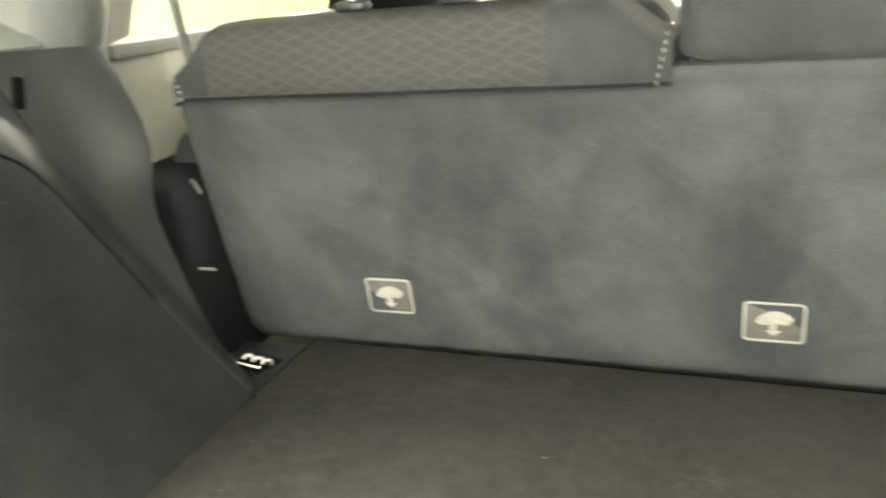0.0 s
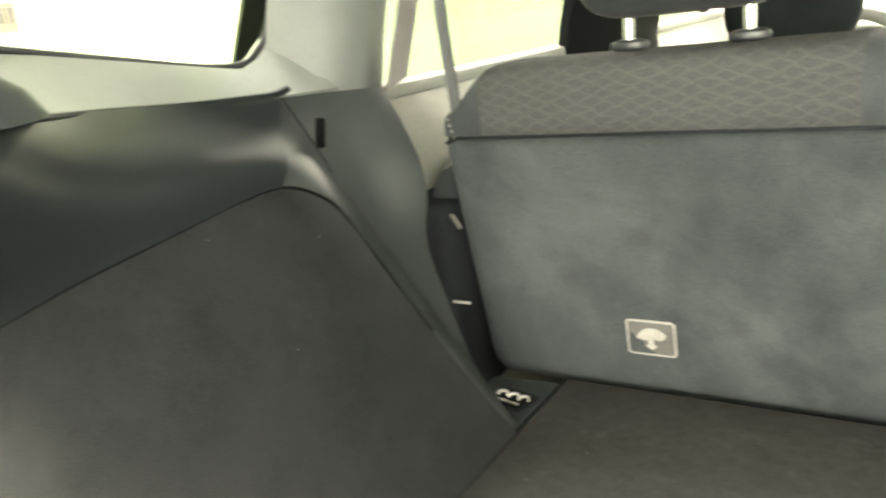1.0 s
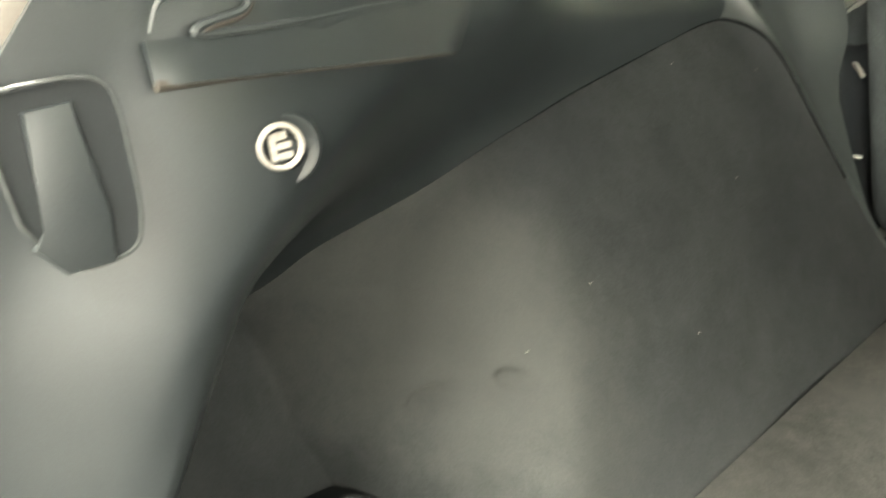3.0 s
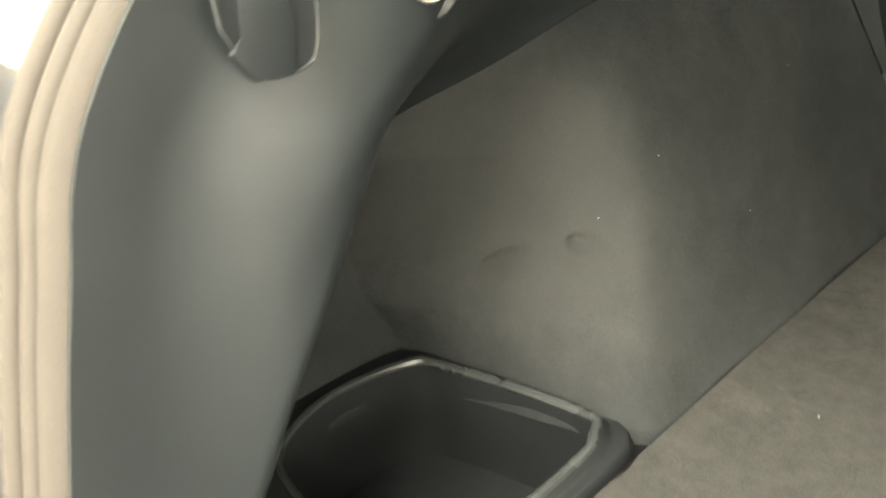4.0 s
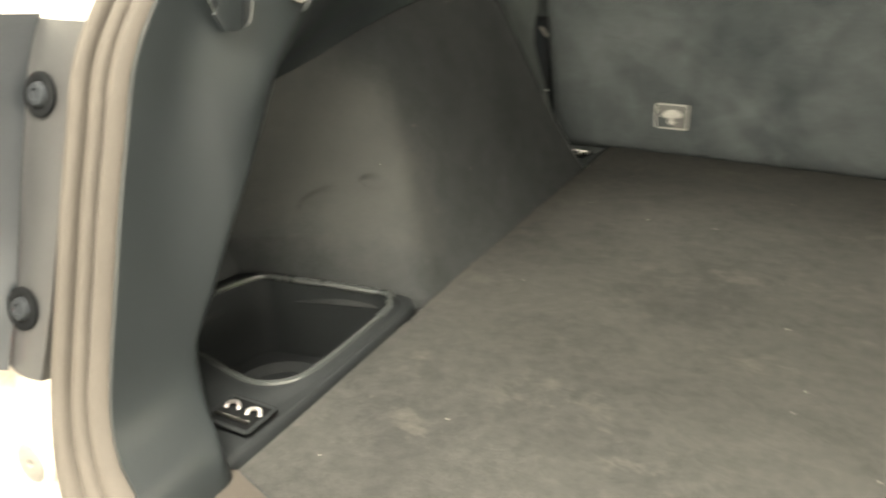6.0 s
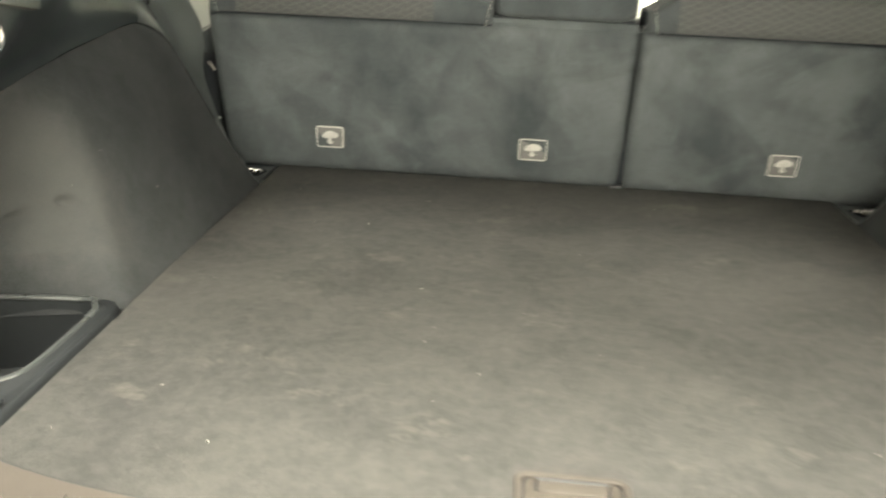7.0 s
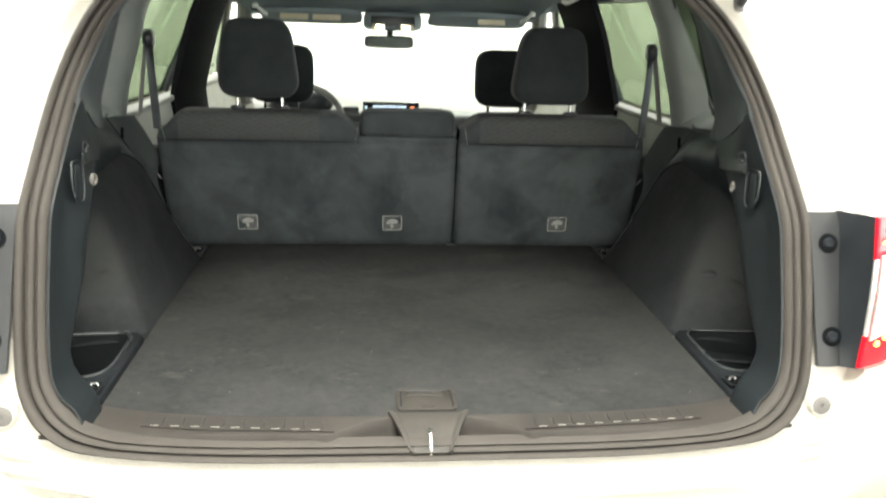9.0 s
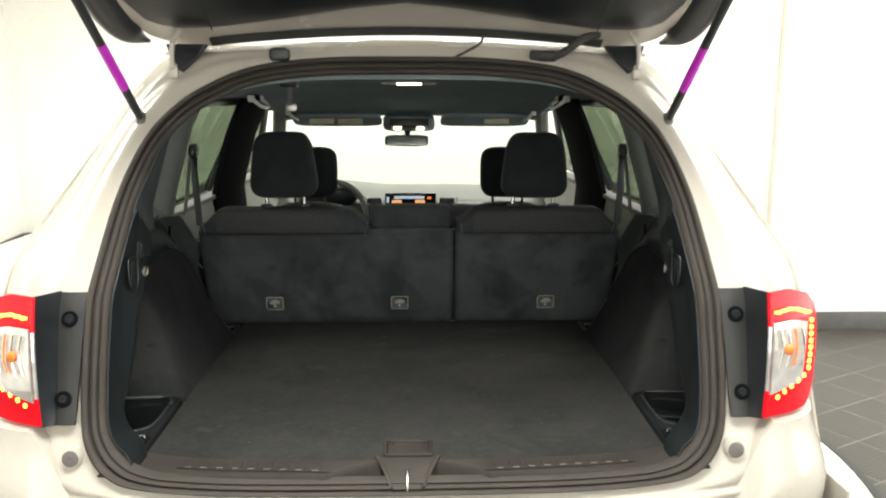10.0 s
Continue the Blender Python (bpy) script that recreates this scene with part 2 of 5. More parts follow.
M_PILLAR = surface("pillar_trim", (0.145, 0.156, 0.151), 0.45, 0.12, 6, 1400, 0.2, spec=0.55)
M_PLASTIC2 = surface("dark_plastic", (0.0244, 0.0281, 0.0296), 0.42, 0.15, 6, 1400, 0.2)
M_TRAY = surface("tray_plastic", (0.0098, 0.0114, 0.0125), 0.7, 0.15, 6, 1400, 0.15, spec=0.16)
M_LIP = surface("glossy_lip", (0.0306, 0.0340, 0.0340), 0.26, 0.1, 8, 900, 0.05, spec=0.6)
M_SILL = surface("scuff_plastic", (0.0360, 0.0318, 0.0277), 0.75, 0.15, 9, 1500, 0.2, spec=0.2)
M_BLACK = surface("black_plastic", (0.0162, 0.0187, 0.0215), 0.35, 0.2, 9, 900, 0.1)
M_RUBBER = surface("rubber_seal", (0.0500, 0.0443, 0.0385), 0.75, 0.1, 10, 1800, 0.1, spec=0.2)
M_PAINT = surface("white_paint", (0.49, 0.46, 0.40), 0.25, 0.02, 3, 900, 0.0, coat=0.6)
M_CHROME = surface("polished_metal", (0.72, 0.71, 0.68), 0.18, 0.08, 30, 300, 0.0, metal=1.0)
M_STEEL = surface("dull_steel", (0.525, 0.510, 0.495), 0.35, 0.15, 30, 300, 0.1, metal=1.0)
M_SILVER = surface("silver_plastic", (0.50, 0.50, 0.48), 0.4, 0.1, 30, 500, 0.1)
M_BADGEMARK = surface("badge_print", (0.320, 0.309, 0.289), 0.5, 0.1, 40, 500, 0.0)
M_STITCH = surface("stitch_thread", (0.374, 0.357, 0.323), 0.8, 0.1, 40, 500, 0.0)
M_PADMARK = surface("pad_print", (0.185, 0.172, 0.155), 0.6, 0.1, 40, 500, 0.0)
M_FLAP = surface("handle_flap", (0.0425, 0.0382, 0.0331), 0.42, 0.15, 14, 900, 0.1, spec=0.35)
M_PAD = surface("pad_plastic", (0.0315, 0.0280, 0.0246), 0.7, 0.12, 9, 1500, 0.15, spec=0.2)
M_BADGE = surface("badge_grey", (0.085, 0.086, 0.082), 0.5, 0.1, 40, 500, 0.1)
M_CLOTH = surface("seat_cloth", (0.0397, 0.0456, 0.0481), 0.95, 0.2, 12, 800, 0.5, sheen=0.1, spec=0.15)
M_NET = net_fabric("net_cloth", (0.0475, 0.0500, 0.0500), (0.0590, 0.0602, 0.0590))
M_DARKCLOTH = surface("headrest_cloth", (0.0179, 0.0207, 0.0218), 0.95, 0.2, 12, 800, 0.4, sheen=0.08, spec=0.15)
M_HEADLINER = surface("headliner_felt", (0.284, 0.330, 0.341), 0.95, 0.08, 6, 900, 0.3, spec=0.1)
M_BELT = surface("belt_webbing", (0.178, 0.170, 0.165), 0.85, 0.1, 30, 900, 0.4)
M_GLASS = pane_glass("green_glass", (0.36, 0.41, 0.34))
M_CLEARGLASS = pane_glass("clear_glass", (0.90, 0.94, 0.90))
M_QUARTER = pane_glass("quarter_glass", (0.58, 0.64, 0.52))
M_RED = surface("red_lens", (0.700, 0.0056, 0.0140), 0.22, 0.05, 8, 300, 0.0, coat=0.0, spec=0.25)
M_RED.node_tree.nodes["Principled BSDF"].inputs["Emission Color"].default_value = (0.8, 0.0, 0.02, 1)
M_RED.node_tree.nodes["Principled BSDF"].inputs["Emission Strength"].default_value = 0.40
M_LENSCLEAR = surface("lamp_reflector", (0.80, 0.78, 0.75), 0.10, 0.12, 40, 30, 0.2, metal=0.7, bump_dist=0.003)
M_AMBER = surface("amber_bulb", (0.75, 0.22, 0.04), 0.2, 0.1, 30, 200, 0.0)
M_LED = glow("led", (1.0, 0.50, 0.08), 5.0)
M_DOME = glow("dome_lamp", (1.0, 0.85, 0.62), 10.0)
M_WALL = surface("white_wall", (0.86, 0.85, 0.80), 0.8, 0.02, 1.5, 60, 0.05)
M_CEIL = surface("white_ceiling", (0.84, 0.83, 0.80), 0.9, 0.02, 1.5, 60, 0.05)
M_SKIRT = surface("grey_skirting", (0.105, 0.102, 0.0990), 0.6, 0.15, 6, 200, 0.1)
M_TILE = slotted_tile("vinyl_tile", (0.080, 0.074, 0.064))
M_JOINT = surface("pale_joint", (0.190, 0.178, 0.156), 0.7, 0.1, 9, 300, 0.1)
M_DISC = surface("turntable_white", (0.70, 0.66, 0.58), 0.6, 0.05, 3, 200, 0.05)
M_YELLOW = surface("yellow_tape", (0.65, 0.50, 0.10), 0.6, 0.1, 8, 300, 0.1)
M_PURPLE = surface("magenta_sticker", (0.630, 0.0300, 0.630), 0.4, 0.05, 20, 300, 0.0)
M_TYRE = surface("tyre_rubber", (0.0374, 0.0374, 0.0374), 0.8, 0.2, 20, 300, 0.3)
M_DASH = surface("dash_grey", (0.204, 0.207, 0.190), 0.6, 0.08, 8, 700, 0.2)
M_DOORTRIM = surface("door_trim_grey", (0.374, 0.374, 0.340), 0.6, 0.08, 8, 700, 0.2)
M_STOP = surface("grey_rubber", (0.130, 0.122, 0.112), 0.6, 0.15, 20, 400, 0.1)
M_HANDLE = surface("bright_handle", (0.806, 0.806, 0.754), 0.35, 0.1, 30, 500, 0.1)
M_MATTBLACK = surface("matt_black", (0.0130, 0.0153, 0.0179), 0.8, 0.2, 20, 400, 0.2, spec=0.2)
M_MIRROR = surface("mirror_glass", (0.62, 0.66, 0.62), 0.03, 0.0, 5, 100, 0.0, metal=1.0)
M_SCREEN = surface("screen_black", (0.01, 0.012, 0.018), 0.15, 0.05, 5, 100, 0.0)
M_SCREENLIT = glow("screen_print", (0.55, 0.68, 0.80), 1.4)
M_SCREENRED = glow("screen_red", (0.95, 0.20, 0.06), 1.7)
M_SCREENORANGE = glow("screen_orange", (1.0, 0.45, 0.15), 1.5)
M_LABEL = surface("cream_label", (0.85, 0.78, 0.58), 0.6, 0.05, 20, 300, 0.0)

# ---- building helpers ----


def thing(name, label, category, group="", kind="", at=(0, 0, 0)):
    ob = new(name)
    ob.empty_display_size = 0.05
    ob.location = at
    return tagged(ob, label, category, group, kind)


def finish(bm, sharp=38):
    bmesh.ops.recalc_face_normals(bm, faces=bm.faces)
    cut = radians(sharp)
    for f in bm.faces:
        f.smooth = True
    for e in bm.edges:
        if len(e.link_faces) == 2 and e.calc_face_angle(0) > cut:
            e.smooth = False


def part(name, bm, material, parent=None, label="", sharp=38):
    finish(bm, sharp)
    me = bpy.data.meshes.new(name)
    bm.to_mesh(me)
    bm.free()
    me.materials.append(material)
    ob = new(name, me)
    if parent is not None:
        ob.parent = parent
        if parent.type == "EMPTY":
            ob.matrix_parent_inverse = Matrix.Translation(parent.location).inverted()
    return tagged(ob, label)


def solo(name, bm, material, label, category, group="", kind="", sharp=38):
    return tagged(part(name, bm, material, None, "", sharp), label, category, group, kind)


def spline(pts, n, closed=False):
    """n points along a smooth curve through pts."""
    p = [Vector(q) for q in pts]
    k = len(p)
    out = []
    spans = k if closed else k - 1
    for i in range(n):
        s = i / (n if closed else n - 1) * spans
        a = min(int(s), spans - 1)
        f = s - a
        if closed:
            q0, q1, q2, q3 = p[(a - 1) % k], p[a % k], p[(a + 1) % k], p[(a + 2) % k]
        else:
            q0, q1, q2, q3 = p[max(a - 1, 0)], p[a], p[a + 1], p[min(a + 2, k - 1)]
        out.append(0.5 * (2 * q1 + (q2 - q0) * f + (2 * q0 - 5 * q1 + 4 * q2 - q3) * f * f + (3 * q1 - q0 - 3 * q2 + q3) * f ** 3))
    return out


def lerp(x, xs, ys):
    return float(np.interp(x, xs, ys))


def smooth(t):
    t = min(1.0, max(0.0, t))
    return t * t * (3 - 2 * t)


def sheet(f, nu, nv, thick=0.0, keep=None, wrap=False, bm=None):
    """A grid of points f(u, v), u and v from 0 to 1, with real thickness where given."""
    bm = bm or bmesh.new()
    rows = [[bm.verts.new(f(i / nu, j / nv)) for j in range(nv + 1)] for i in range(nu + (0 if wrap else 1))]
    faces = []
    n = len(rows)
    for i in range(nu):
        for j in range(nv):
            if keep and not keep((i + 0.5) / nu, (j + 0.5) / nv):
                continue
            a, b = rows[i], rows[(i + 1) % n]
            faces.append(bm.faces.new((a[j], b[j], b[j + 1], a[j + 1])))
    for v in [v for r in rows for v in r if not v.link_faces]:
        bm.verts.remove(v)
    if thick:
        bmesh.ops.recalc_face_normals(bm, faces=bm.faces)
        bmesh.ops.solidify(bm, geom=faces, thickness=thick)
    return bm


def rbox(sx, sy, sz, at=(0, 0, 0), bevel=0.004, seg=2, m=None, bm=None):
    bm = bm or bmesh.new()
    res = bmesh.ops.create_cube(bm, size=1.0)
    vs = res["verts"]
    for v in vs:
        v.co = Vector((v.co.x * sx, v.co.y * sy, v.co.z * sz))
    if bevel:
        es = list({e for v in vs for e in v.link_edges})
        r = bmesh.ops.bevel(bm, geom=es, offset=min(bevel, 0.49 * min(sx, sy, sz)), segments=seg, profile=0.5, affect="EDGES")
        vs = list({v for f in r["faces"] for v in f.verts} | {v for v in vs if v.is_valid})
    mm = Matrix.Translation(at) @ (m or Matrix())
    for v in vs:
        v.co = mm @ v.co
    return bm


def cushion(sx, sy, sz, at=(0, 0, 0), power=4.0, n=24, m=None, shape=None):
    """A stuffed, rounded box (superellipsoid)."""
    bm = bmesh.new()

    def sg(c, e):
        return math.copysign(abs(c) ** e, c)
    e = 2.0 / power

    def f(u, v):
        th, ph = (u - 0.5) * 2 * math.pi, (v - 0.5) * math.pi
        p = Vector((sx / 2 * sg(math.cos(ph), e) * sg(math.cos(th), e), sy / 2 * sg(math.cos(ph), e) * sg(math.sin(th), e), sz / 2 * sg(math.sin(ph), e)))
        if shape:
            p = shape(p)
        return Vector(at) + ((m or Matrix()) @ p)
    sheet(f, n * 2, n, wrap=True, bm=bm)
    bmesh.ops.remove_doubles(bm, verts=bm.verts, dist=1e-5)
    return bm


def tube(path, r, seg=10, caps=True, bm=None, flat=1.0, radii=None):
    """A round bar along a path; flat squashes it."""
    bm = bm or bmesh.new()
    pts = [Vector(p) for p in path]
    rings = []
    up = Vector((0, 0, 1))
    for i, p in enumerate(pts):
        d = (pts[min(i + 1, len(pts) - 1)] - pts[max(i - 1, 0)]).normalized()
        ref = up if abs(d.dot(up)) < 0.95 else Vector((1, 0, 0))
        a = d.cross(ref).normalized()
        b = a.cross(d).normalized()
        rr = radii[i] if radii else r
        rings.append([bm.verts.new(p + rr * (math.cos(2 * math.pi * k / seg) * a + flat * math.sin(2 * math.pi * k / seg) * b)) for k in range(seg)])
    for r0, r1 in zip(rings, rings[1:]):
        for k in range(seg):
            bm.faces.new((r0[k], r0[(k + 1) % seg], r1[(k + 1) % seg], r1[k]))
    if caps:
        bm.faces.new(rings[0])
        bm.faces.new(rings[-1])
    return bm


def slab(outline, depth, m=None, bevel=0.0, seg=2, bm=None):
    """A flat outline in x, y given a depth along z, its rim rounded."""
    bm = bm or bmesh.new()
    lo = [bm.verts.new((x, y, 0)) for x, y in outline]
    hi = [bm.verts.new((x, y, depth)) for x, y in outline]
    n = len(lo)
    top = bm.faces.new(hi)
    bm.faces.new(lo[::-1])
    for i in range(n):
        bm.faces.new((lo[i], lo[(i + 1) % n], hi[(i + 1) % n], hi[i]))
    vs = lo + hi
    if bevel:
        r = bmesh.ops.bevel(bm, geom=list(top.edges), offset=bevel, segments=seg, profile=0.5, affect="EDGES")
        vs = list({v for f in r["faces"] for v in f.verts} | {v for v in vs if v.is_valid})
    if m:
        for v in vs:
            v.co = m @ v.co
    return bm


def ring_slab(outline, width, depth, m=None, bm=None):
    """A frame of the given width along an outline, raised by depth; the rim has a rounded top."""
    bm = bm or bmesh.new()
    pts = [Vector((x, y)) for x, y in outline]
    n = len(pts)
    c = sum(pts, Vector((0, 0))) / n
    prof = [(0, 0), (0, depth * 0.7), (0.25, depth), (0.75, depth), (1, depth * 0.7), (1, 0)]
    rows = []
    for i in range(n):
        t = (pts[(i + 1) % n] - pts[i - 1]).normalized()
        nrm = Vector((t.y, -t.x))
        if nrm.dot(pts[i] - c) < 0:
            nrm = -nrm
        rows.append([bm.verts.new((*(pts[i] - nrm * width * a), h)) for a, h in prof])
    for i in range(n):
        a, b = rows[i], rows[(i + 1) % n]
        for j in range(len(prof)):
            bm.faces.new((a[j], b[j], b[(j + 1) % len(prof)], a[(j + 1) % len(prof)]))
    if m:
        for v in bm.verts:
            v.co = m @ v.co
    return bm


def round_rect(w, h, r, seg=5):
    out = []
    for cx, cy, a0 in ((w / 2 - r, h / 2 - r, 0), (-w / 2 + r, h / 2 - r, 90), (-w / 2 + r, -h / 2 + r, 180), (w / 2 - r, -h / 2 + r, 270)):
        for k in range(seg + 1):
            a = radians(a0 + 90 * k / seg)
            out.append((cx + r * math.cos(a), cy + r * math.sin(a)))
    return out


def circle(r, n=24):
    return [(r * math.cos(2 * math.pi * k / n), r * math.sin(2 * math.pi * k / n)) for k in range(n)]


def frame_at(origin, xaxis, yaxis):
    """A matrix whose local x and y lie along the given ways."""
    x = Vector(xaxis).normalized()
    z = x.cross(Vector(yaxis)).normalized()
    y = z.cross(x)
    m = Matrix((x, y, z)).transposed().to_4x4()
    m.translation = Vector(origin)
    return m


def lathe(profile, n=24, m=None, bm=None):
    """A turned body: profile of (radius, height)."""
    bm = bm or bmesh.new()

    def f(u, v):
        k = min(int(round(v * (len(profile) - 1))), len(profile) - 1)
        r, h = profile[k]
        a = 2 * math.pi * u
        p = Vector((r * math.cos(a), r * math.sin(a), h))
        return m @ p if m else p
    sheet(f, n, len(profile) - 1, wrap=True, bm=bm)
    bmesh.ops.remove_doubles(bm, verts=bm.verts, dist=1e-6)
    return bm

# ---- the showroom ----
WALL_H = 3.35


def wall(name, a, b, thick=0.15):
    a, b = Vector((*a, 0)), Vector((*b, 0))
    d = (b - a).normalized()
    n = Vector((-d.y, d.x, 0))
    bm = rbox((b - a).length + thick, thick, WALL_H, (0, 0, 0), 0.0)
    w = solo(name, bm, M_WALL, "plain white painted showroom wall", "wall", kind="structure")
    w.matrix_world = Matrix.Translation((a + b) / 2 + n * thick / 2 + Vector((0, 0, WALL_H / 2))) @ Matrix.Rotation(math.atan2(d.y, d.x), 4, "Z")
    bs = rbox((b - a).length - 0.04, 0.014, 0.13, (0, 0, 0), 0.003)
    s = solo("baseboard", bs, M_SKIRT, "dark grey skirting board along the white wall", "baseboard", kind="structure")
    s.matrix_world = Matrix.Translation((a + b) / 2 - n * 0.0075 + Vector((0, 0, 0.066))) @ Matrix.Rotation(math.atan2(d.y, d.x), 4, "Z")
    return w


L0, L1 = (-3.20, -5.5), (-4.40, 7.2)
R0, R1 = (2.45, 7.2), (2.45, 3.56)
R2, R3 = (6.2, 3.52), (6.2, -5.5)
# walls run anticlockwise seen from below, so that their thickness lies outside the room
wall("wall_west", L0, L1)
wall("wall_north", L1, R0)
wall("wall_inner", R0, R1)
wall("wall_stub", (R1[0], R1[1]), R2)
wall("wall_east", R2, R3)
wall("wall_south", R3, L0)
# window frame made up to go with the rear fill light
shop = thing("added_window_rear", "window frame added round the unseen fill light behind the camera", "window", kind="structure", at=(1.5, -5.47, 0.4))
part("window_frame", ring_slab(round_rect(7.6, 2.5, 0.02, 1), 0.08, 0.05, frame_at((1.5, -5.46, 1.55), (-1, 0, 0), (0, 0, 1))), M_SKIRT, shop)
for k in range(4):
    part("mullion", rbox(0.05, 0.04, 2.4, (-0.72 + 1.48 * k, -5.445, 1.55), 0.004), M_SKIRT, shop)
# window frame made up to go with the side fill light
side = thing("added_window_side", "window frame added round the unseen fill light at the side", "window", kind="structure", at=(6.17, 0.3, 0.45))
part("window_frame", ring_slab(round_rect(5.2, 2.4, 0.02, 1), 0.08, 0.05, frame_at((6.16, 0.3, 1.6), (0, 1, 0), (0, 0, 1)) @ Matrix.Rotation(math.pi, 4, "Y")), M_SKIRT, side)
for k in range(3):
    part("mullion", rbox(0.04, 0.05, 2.3, (6.145, -1.0 + 1.3 * k, 1.6), 0.004), M_SKIRT, side)
solo("ceiling", slab([(-4.7, -5.8), (6.5, -5.8), (6.5, 7.5), (-4.7, 7.5)], 0.1, Matrix.Translation((0, 0, WALL_H))), M_CEIL,
     "plain white showroom ceiling with lit panels", "ceiling", kind="structure")
for px, py, deep, watts in PANELS:
    p = thing("ceiling_light", "white-framed rectangular lit ceiling panel", "ceiling light", "ceiling panels")
    part("frame", ring_slab(round_rect(1.9, deep + 0.1, 0.02, 2), 0.045, 0.03, Matrix.Translation((px, py, 3.318))), M_CEIL, p)
tape_d = (Vector(L1) - Vector(L0)).normalized()
tape = solo("floor_tape", rbox(5.0, 0.03, 0.002, (0, 0, 0), 0.0), M_YELLOW, "yellow edge strip along the wall's foot", "trim", kind="structure")
tape.matrix_world = Matrix.Translation((-3.66, 0.6, 0.0035)) @ Matrix.Rotation(math.atan2(tape_d.y, tape_d.x), 4, "Z")

# ---- the car's outer shell ----
# z against how far back the hatch opening lies, and the half width of the car's side
HATCH = [(0.62, -0.225), (0.74, -0.200), (0.79, -0.180), (0.86, -0.146), (0.96, -0.107), (1.08, -0.067), (1.17, -0.027), (1.30, 0.095), (1.42, 0.211), (1.54, 0.320), (1.65, 0.402), (1.75, 0.470)]
SD_Z, SD_X = (0.25, 0.50, 0.80, 1.00, 1.14, 1.20, 1.26, 1.34, 1.50, 1.60, 1.70, 1.74), (0.93, 0.985, 0.985, 0.978, 0.970, 0.962, 0.938, 0.898, 0.822, 0.772, 0.712, 0.655)


HATCH_LINE = spline([(z, y, 0) for z, y in HATCH], 100)
AP_Z, AP_Y = [p.x for p in HATCH_LINE], [p.y for p in HATCH_LINE]


def ap_y(z):
    return lerp(z, AP_Z, AP_Y)


def side_x(z):
    return lerp(z, SD_Z, SD_X)


HALF = [(0.0, 0.764), (0.35, 0.767), (0.556, 0.781), (0.634, 0.806), (0.680, 0.858), (0.697, 0.945), (0.699, 1.12), (0.697, 1.20), (0.690, 1.36),
        (0.660, 1.482), (0.608, 1.560), (0.529, 1.620), (0.405, 1.672), (0.22, 1.695), (0.0, 1.699)]
NEDGE = 300
half_line = spline([(x, 0, z) for x, z in HALF], NEDGE // 2 + 1)
OUTLINE = [Vector((p.x, p.z)) for p in half_line] + [Vector((-p.x, p.z)) for p in half_line[-2:0:-1]]


def out_normal(i):
    n = len(OUTLINE)
    t = (OUTLINE[(i + 1) % n] - OUTLINE[i - 1]).normalized()
    return Vector((t.y, -t.x))


def on_hatch(i, inward, back):
    """A point by the hatch opening: so far inward of its rim, so far back of its plane."""
    p = OUTLINE[i % len(OUTLINE)] - out_normal(i % len(OUTLINE)) * inward
    return Vector((p.x, ap_y(p.y) - back, p.y))


car = thing("car", "white estate car with its tailgate standing open", "car", at=(0, 2.2, 0))


def rear_flange(u, v):
    i = int(round(u * NEDGE)) % NEDGE
    n = out_normal(i)
    a = OUTLINE[i]
    sx = abs(n.x) ** 1.3
    top, bot = max(n.y, 0), max(-n.y, 0)
    A = Vector((a.x, ap_y(a.y) + 0.004, a.y))
    diag = 4 * n.x * n.x * top * top
    dlow = 4 * n.x * n.x * bot * bot
    oz = a.y + top * 0.05 - bot * 0.06 + 0.075 * diag - 0.05 * dlow
    sx = min(1.0, sx + 0.25 * diag + 0.3 * dlow)
    O = Vector((a.x + math.copysign(1, n.x) * sx * (side_x(oz) - 0.006 - abs(a.x)), ap_y(a.y) + sx * 0.17 + top * 0.055 - bot * 0.045, oz))
    w = v
    bulge = math.sin(math.pi * w) * (0.028 * sx)
    P = A.lerp(O, w)
    P.y -= bulge + sx * 0.03 * smooth(w / 0.5) * (1 - smooth((w - 0.5) / 0.5))
    P.y += sx * (0.020 * math.exp(-((w - 0.50) / 0.11) ** 2) - 0.006 * math.exp(-((w - 0.72) / 0.10) ** 2))
    return P


part("rear_frame", sheet(rear_flange, NEDGE, 26, 0.0, wrap=True), M_PAINT, car)


def seal_profile(u, v):
    i = int(round(u * NEDGE)) % NEDGE
    prof = ((-0.006, -0.004), (-0.005, 0.014), (0.0005, 0.0195), (0.007, 0.018), (0.009, 0.013), (0.0095, 0.002), (0.0135, 0.002), (0.0145, 0.010), (0.018, 0.0145),
            (0.0235, 0.0145), (0.0262, 0.010), (0.0270, 0.004), (0.0285, 0.004), (0.0295, 0.009), (0.034, 0.0115), (0.039, 0.008), (0.043, -0.002), (0.044, -0.009))
    a, b = prof[int(round(v * (len(prof) - 1)))]
    p = OUTLINE[i]
    if p.y < 0.83:
        a *= 1 - 0.42 * smooth((0.68 - abs(p.x)) / 0.16)
    return on_hatch(i, a, b)


part("hatch_seal", sheet(seal_profile, NEDGE, 17, wrap=True), M_RUBBER, car, "ridged grey rubber weatherstrip round the hatch opening", sharp=60)

